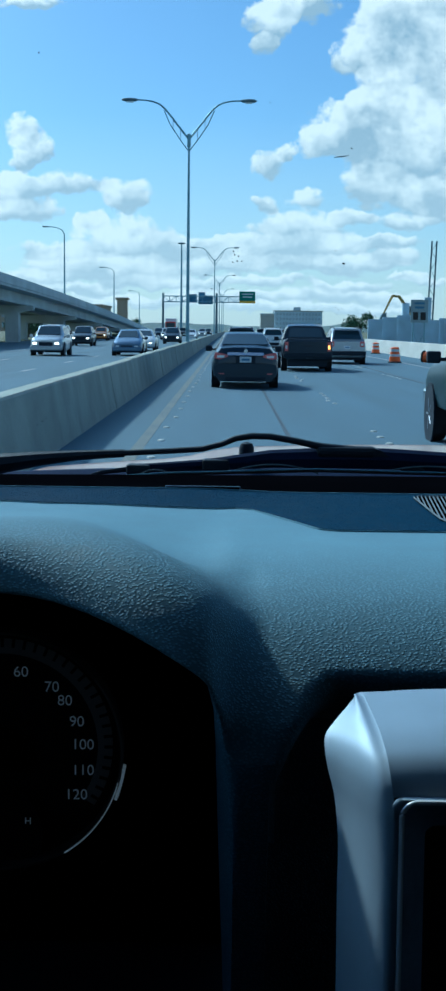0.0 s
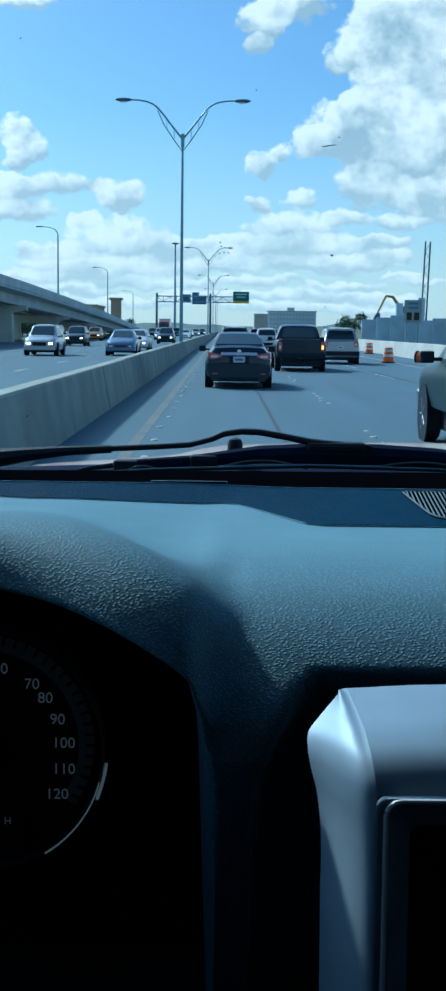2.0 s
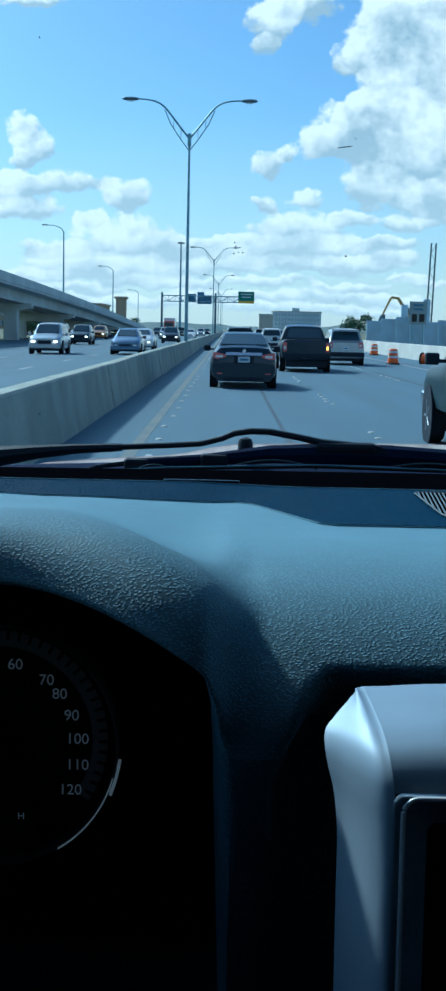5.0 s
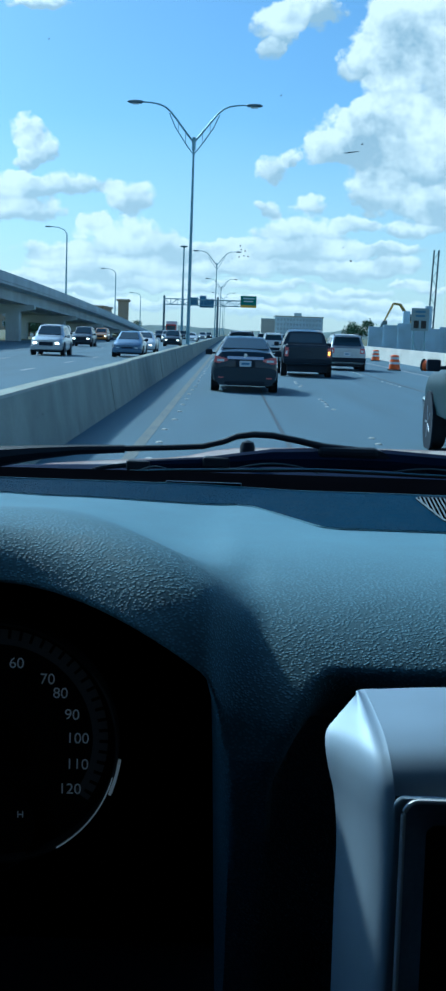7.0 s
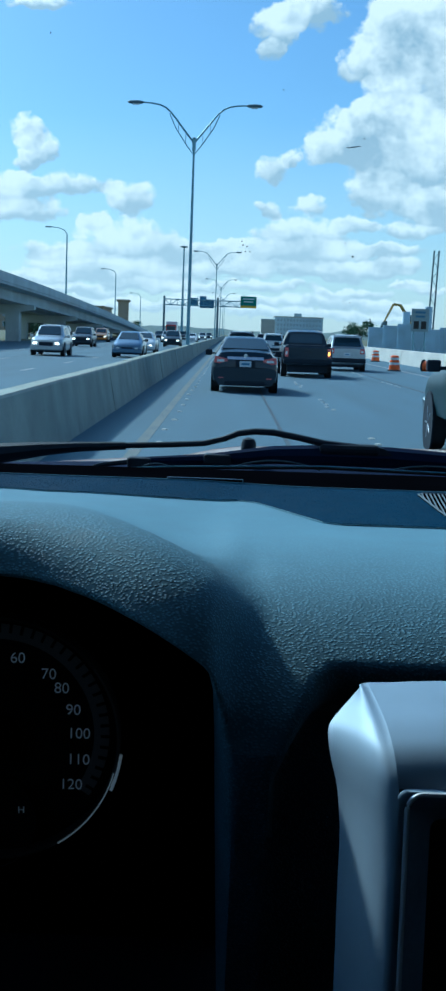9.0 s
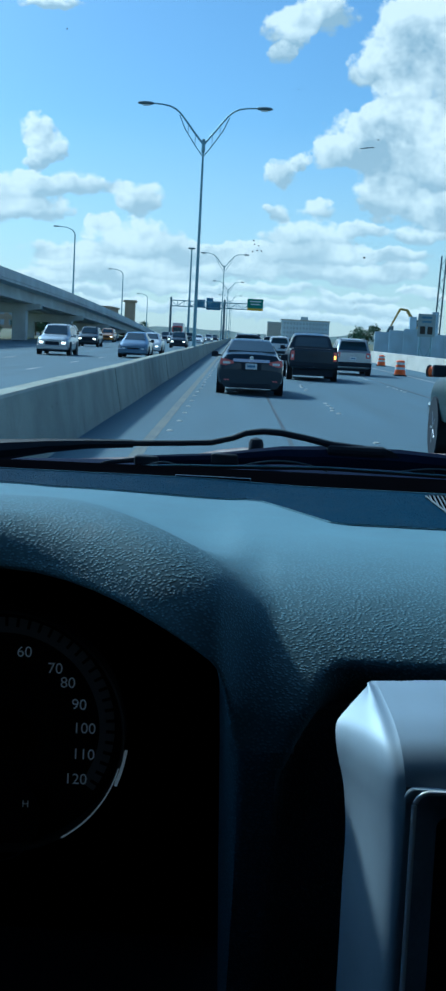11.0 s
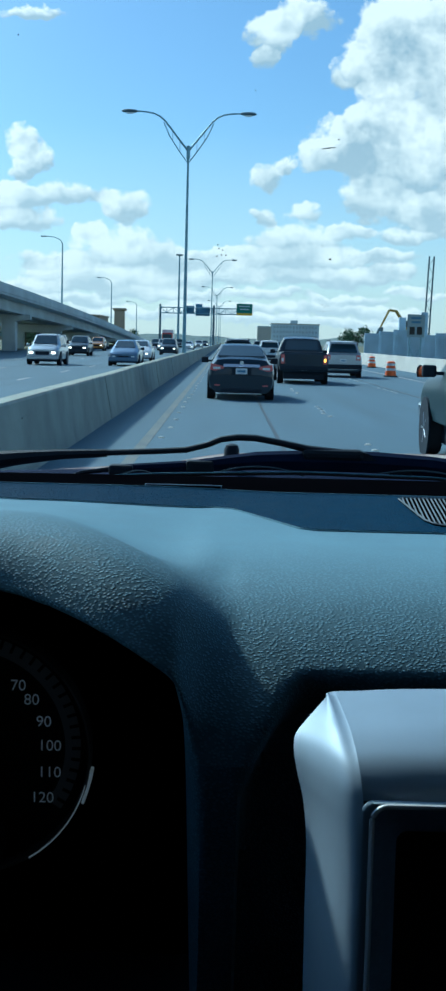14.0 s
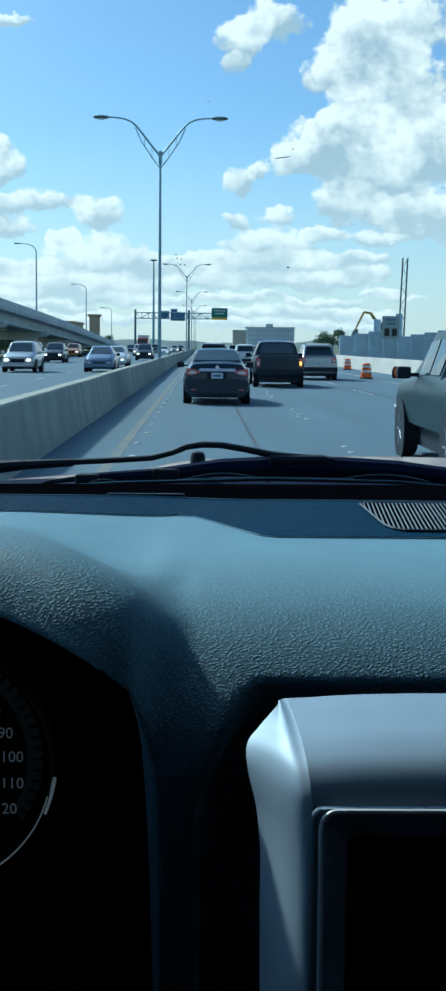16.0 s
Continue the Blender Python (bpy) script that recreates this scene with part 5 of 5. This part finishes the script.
def pad_section(x):
    """The pad's section, turned inwards under the rounded brow round the centre display."""
    brow = 1.4062 - 0.046 * (max(0.0, 0.072 - x) / 0.035) ** 2
    out = []
    for p in rounded(pad_profile(x)):
        under = max(0.0, brow - p.z) if x > 0.030 else 0.0
        out.append(Vector((p.x, p.y + min(0.09, 26 * under * under + 1.3 * under), p.z)))
    return out


xs_ = [-0.56 + k * 0.02 for k in range(25)] + [-0.07 + k * 0.004 for k in range(46)] + [0.11 + k * 0.03 for k in range(1, 42)]
sections_ = [pad_section(x_) for x_ in xs_]
SPLIT = 49                       # where the pad goes over to its copy painted darker for shade
part("pad", bm_loft([r[:SPLIT] for r in sections_], closed=False), M_DASH, dash, "grey grained vinyl dash pad", smooth=True, sharp=60)
part("pad_shaded", bm_loft([r[SPLIT - 1:] for r in sections_], closed=False), M_DASH_SHADED, dash, "lower part of the grey vinyl pad, shade painted in", smooth=True, sharp=60)
# dark panel along the windscreen
outline_ = [(-0.55, 1.18), (-0.20, 1.165), (-0.165, 1.152), (0.012, 1.150), (0.026, 1.140), (0.082, 1.043), (0.096, 1.036), (1.38, 1.033), (1.38, 1.215), (-0.55, 1.215)]


def along(points, x):
    """Height of a broken line at x."""
    for (a, b), (c, d) in zip(points, points[1:]):
        if min(a, c) <= x <= max(a, c):
            return b + (d - b) * (x - a) / (c - a)
    return points[-1][1]


def pad_z(x, y):
    return along([(p[1], p[2]) for p in pad_profile(x)[:8]], y)


front_ = outline_[:8]
rows_, seam_ = [], []
for x_ in sorted(set([-0.55 + k * 0.02 for k in range(97)] + [p for p, q in front_])):
    q_ = along(front_, x_)
    za_, zb_ = pad_z(x_, q_) + 0.0016, 1.4513 + 0.003 * (1 - smooth01(-0.04, 0.08, x_))
    top_ = [(x_, q_ + (1.215 - q_) * f, max(za_ + (zb_ - za_) * f, pad_z(x_, q_ + (1.215 - q_) * f) + 0.0012)) for f in (0, 0.02, 0.25, 0.5, 0.75, 1.0)]
    rows_.append([(x_, q_, za_ - 0.006)] + top_ + [(x_, 1.215, zb_ - 0.010)])
    seam_.append((x_, q_ - 0.0008, za_ - 0.0010))
trim = part("windscreen_panel", bm_loft(rows_), M_DASH_DARK, dash, "charcoal grained panel along the windscreen")
part("panel_seam", bm_tube(seam_, 0.0006, 6), M_DASH, dash)
part("panel_edge", bm_tube([(r[-2][0], r[-2][1] - 0.0005, r[-2][2] + 0.0002) for r in rows_], 0.0008, 6), M_DASH, dash, "thin pale edge of the panel")
VENT = [(0.62, 1.195), (0.187, 1.195), (0.182, 1.188), (0.1885, 1.10), (0.1905, 1.080), (0.195, 1.066), (0.204, 1.057), (0.62, 1.055)]
vent = part("defrost_vent", bm_loft([[(p, q, 1.4443 + (q - 1.05) * 0.042 + lift) for p, q in VENT] for lift in (-0.004, 0.0016)]), M_DEEP, trim, "slotted defroster vent")
part("vent_rim", bm_tube([(p, q, 1.4462 + (q - 1.05) * 0.042) for p, q in VENT], 0.0008, 6), M_SLAT, vent, "thin pale rim of the vent")
for k_ in range(112):
    x_ = 0.1860 + k_ * 0.0038
    ends_ = []
    for f_ in range(41):         # from the windscreen towards the cabin, until it meets the rim
        p_, q_ = x_ - 0.009 * f_ / 40, 1.192 - 0.134 * f_ / 40
        if p_ < along([(b, a) for a, b in VENT[2:7]], min(1.187, max(q_, 1.0575))):
            break
        ends_ = [(x_, 1.192), (p_, q_)]
    if ends_ and ends_[1][1] < 1.17:
        part("slat", bm_loft([[(p - 0.0005, q, z_ + 0.0004), (p + 0.0004, q, z_ + 0.0008), (p + 0.0004, q, z_ - 0.003), (p - 0.0005, q, z_ - 0.003)] for p, q, z_ in ((p, q, 1.4462 + (q - 1.05) * 0.042) for p, q in ends_)]), M_SLAT, vent)
plate = part("number_tag", bm_box(-0.056, 0.016, 1.2165, 1.234, 1.443, 1.4562), M_DEEP, dash, "small dark identification tag")
for xa_, xb_, za_ in ((-0.056, 0.016, 1.4562), (-0.0566, -0.056, 1.450), (0.016, 0.0166, 1.450)):
    part("tag_edge", bm_box(xa_, xb_, 1.2158, 1.2172, za_, 1.4568), M_BEVEL, plate)
part("lower_panel", bm_box(-0.54, 1.38, 0.70, 1.28, 0.80, 1.13), M_TRIM_BLACK, dash)
# near-black sheets; the shade inside the recess is in their colour
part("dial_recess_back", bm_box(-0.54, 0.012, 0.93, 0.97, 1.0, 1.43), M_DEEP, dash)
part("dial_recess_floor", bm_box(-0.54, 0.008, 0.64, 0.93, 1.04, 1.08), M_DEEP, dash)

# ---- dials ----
dials = empty("instrument_cluster", scaled_to_view(1.09) @ pose(-0.130, 0.73, 1.3565), "dark instrument cluster with a chrome-ringed speedometer", "instrument cluster")


def ring_band(r0, r1, y0, y1, a0=0.0, a1=360.0, n=72):
    pts = []
    steps = [radians(a0 + (a1 - a0) * i / n) for i in range(n + 1)]
    rings = [[(math.cos(a) * r, y, math.sin(a) * r) for r, y in ((r0, y0), (r1, y0), (r1, y1), (r0, y1))] for a in steps]
    return bm_loft(rings, caps=abs(a1 - a0) < 359)


for k_, (cx_, rr_, nm_) in enumerate(((0.0, 0.0715, "speedometer"), (-0.175, 0.0715, "rev_counter"))):
    face = part(nm_, bm_lathe([(rr_, 0.012), (rr_, 0.0), (0.002, 0.0)], "y", 48), M_DIAL, dials, smooth=True, loc=(cx_, 0, 0))
    # ring painted dark; the glowing strips stand in for its chrome reflection
    part("chrome_ring", ring_band(rr_, rr_ + 0.0016, -0.014, 0.0), M_BLACK, face, "thin dark ring")
    part("bright_edge", ring_band(rr_ + 0.0006, rr_ + 0.0013, -0.0155, -0.0142, -58, -14), M_RIM_GLINT, face, "thin glowing strip for the chrome ring's glint")
    part("faint_edge", ring_band(rr_ + 0.0008, rr_ + 0.0012, -0.0155, -0.0142, -14, 38), M_TICK, face)
    part("tick_band", ring_band(rr_ - 0.0145, rr_ - 0.0055, -0.0012, 0.0, -34, 214), M_TICK, face)
    for a_ in range(-30, 211, 6):
        c_, s_ = math.cos(radians(a_)), math.sin(radians(a_))
        bm = bm_box(rr_ - 0.0105, rr_ - 0.0050, -0.0018, -0.0013, -0.0009, 0.0009)
        bmesh.ops.transform(bm, matrix=pose(0, 0, 0, 0, -a_, 0), verts=bm.verts)
        part("tick", bm, M_DIAL, face)
    needle = part("needle", bm_prism([(-0.002, -0.01), (0.002, -0.01), (0.0006, 0.045), (-0.0006, 0.045)], "y", -0.006, -0.004), M_RED, face)
    needle.rotation_euler = (0, radians(-50), 0)
    part("hub", bm_lathe([(0.011, -0.009), (0.011, 0.0)], "y", 20), M_DEEP, face, smooth=True)
    if k_ == 0:
        for txt_, a_ in (("60", 80), ("70", 54.6), ("80", 41.3), ("90", 24.7), ("100", 8.6), ("110", -8.6), ("120", -26)):
            lettering(txt_, 0.0092, M_DIGIT, face, pose(0.003 + 0.0455 * math.cos(radians(a_)), -0.0012, -0.007 + 0.0535 * math.sin(radians(a_)), 90, 0, 0), "numeral")
sub = part("small_gauge", bm_lathe([(0.028, 0.004), (0.028, 0.0), (0.002, 0.0)], "y", 32), M_DIAL, dials, smooth=True, loc=(-0.004, -0.004, -0.052))
part("chrome_ring", ring_band(0.028, 0.0288, -0.006, 0.0, -100, 60), M_CHROME, sub)
lettering("H", 0.006, M_DIGIT, sub, pose(0.019, -0.001, 0.006, 90, 0, 0), "letter")
# glint on the ring, done as a glowing strip
part("glint_edge", ring_band(0.0735, 0.0752, -0.016, -0.006, -22, -7), M_RIM_GLINT, dials, "glowing strip for a glint on the dial ring")

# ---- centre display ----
stack = empty("centre_display", scaled_to_view(0.87), "satin silver surround with a dark touchscreen", "display")
R_ = 0.62                        # its far side
ridge_ = [(0.0800, 0.690, 1.4048), (0.0825, 0.658, 1.4015), (0.0843, 0.630, 1.3975), (0.0855, 0.612, 1.3905), (0.0866, 0.602, 1.3805), (0.0876, 0.598, 1.370), (0.0884, 0.5965, 1.358), (0.0888, 0.596, 1.345), (0.0890, 0.5955, 1.30), (0.0895, 0.594, 1.10)]
outer_ = [(0.0786, 0.6920, 1.4017), (0.0729, 0.6840, 1.3978), (0.0663, 0.6760, 1.3927), (0.0602, 0.6680, 1.3866), (0.0596, 0.6610, 1.3802), (0.0613, 0.6570, 1.3706), (0.0642, 0.6545, 1.3596), (0.0663, 0.6530, 1.3440), (0.0674, 0.6540, 1.2984), (0.0680, 0.6570, 1.0881)]


def shift(points, dx, dy=0.0, dz=0.0):
    return [(x + dx, y + dy, z + dz) for x, y, z in points]


def between(p, q, f):
    return [tuple(a + (b - a) * f for a, b in zip(u, v)) for u, v in zip(p, q)]


rows_ = [outer_] + [shift(between(outer_, ridge_, f), -0.012 * f * f * (1 - f), -0.024 * f * f * (1 - f), 0.004 * f * (1 - f)) for f in (0.08, 0.2, 0.35, 0.5, 0.65, 0.8, 0.92)]
rows_ += [shift(ridge_, -0.0004, 0.0012, -0.0006), shift(ridge_, 0.0026, 0.0004, 0.0002)]
part("surround", bm_loft([rounded(r, 5) for r in rows_], closed=False), M_SATIN, stack, "satin silver plastic surround", smooth=True, sharp=75)
# side wall painted black as the shaded gap round the surround
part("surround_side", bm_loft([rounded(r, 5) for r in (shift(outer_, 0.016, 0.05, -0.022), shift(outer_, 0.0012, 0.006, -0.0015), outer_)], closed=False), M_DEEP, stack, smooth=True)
edge_ = rounded(shift(ridge_, 0.0026, 0.0004, 0.0002), 5)
brow_ = edge_[:23]
part("surround_top", bm_loft([brow_] + [[(x, p.y, p.z + 0.0036 * (1 - math.exp((0.09 - x) / 0.03)) * max(0.0, (p.z - 1.37) / 0.035)) for p in brow_] for x in (0.096, 0.105, 0.12, 0.15, 0.25, R_)], closed=False), M_SATIN, stack, smooth=True, sharp=75)
path_ = [(0.0955, 0.5956, 1.10)] + [(0.1015 - 0.008 * math.cos(radians(a_)), 0.5956, 1.368 + 0.008 * math.sin(radians(a_))) for a_ in range(0, 91, 10)] + [(R_, 0.5956, 1.3765)]
brim_ = [(0.0885, 0.5966, 1.10)] + [(0.0945 - 0.006 * math.cos(radians(a_)), 0.5966 + 0.003 * math.sin(radians(a_)), 1.3715 + 0.006 * math.sin(radians(a_))) for a_ in range(0, 91, 10)] + [(R_, 0.5996, 1.3775)]
part("surround_face", bm_loft([brim_, [(x * 0.7 + a * 0.3, y * 0.3 + b * 0.7 - 0.0003, z * 0.7 + c * 0.3) for (x, y, z), (a, b, c) in zip(brim_, path_)], shift(path_, 0.0, 0.0012)], closed=False), M_SATIN, stack, smooth=True, sharp=75)
part("chrome_lip", bm_tube(path_, 0.0014, 8), M_LIP, stack, "thin bright lip round the screen", smooth=True)
inner_ = [(0.109, 0.606, 1.10)] + [(0.1125 - 0.0055 * math.cos(radians(a_)), 0.606, 1.3545 + 0.0055 * math.sin(radians(a_))) for a_ in range(0, 91, 10)] + [(R_, 0.606, 1.360)]
part("screen_frame", bm_loft([path_, inner_], closed=False), M_BEVEL, stack, "dark bevelled frame", smooth=True)
part("screen", bm_box(0.104, R_, 0.606, 0.62, 1.10, 1.362), M_SCREEN, stack, "black switched-off screen")
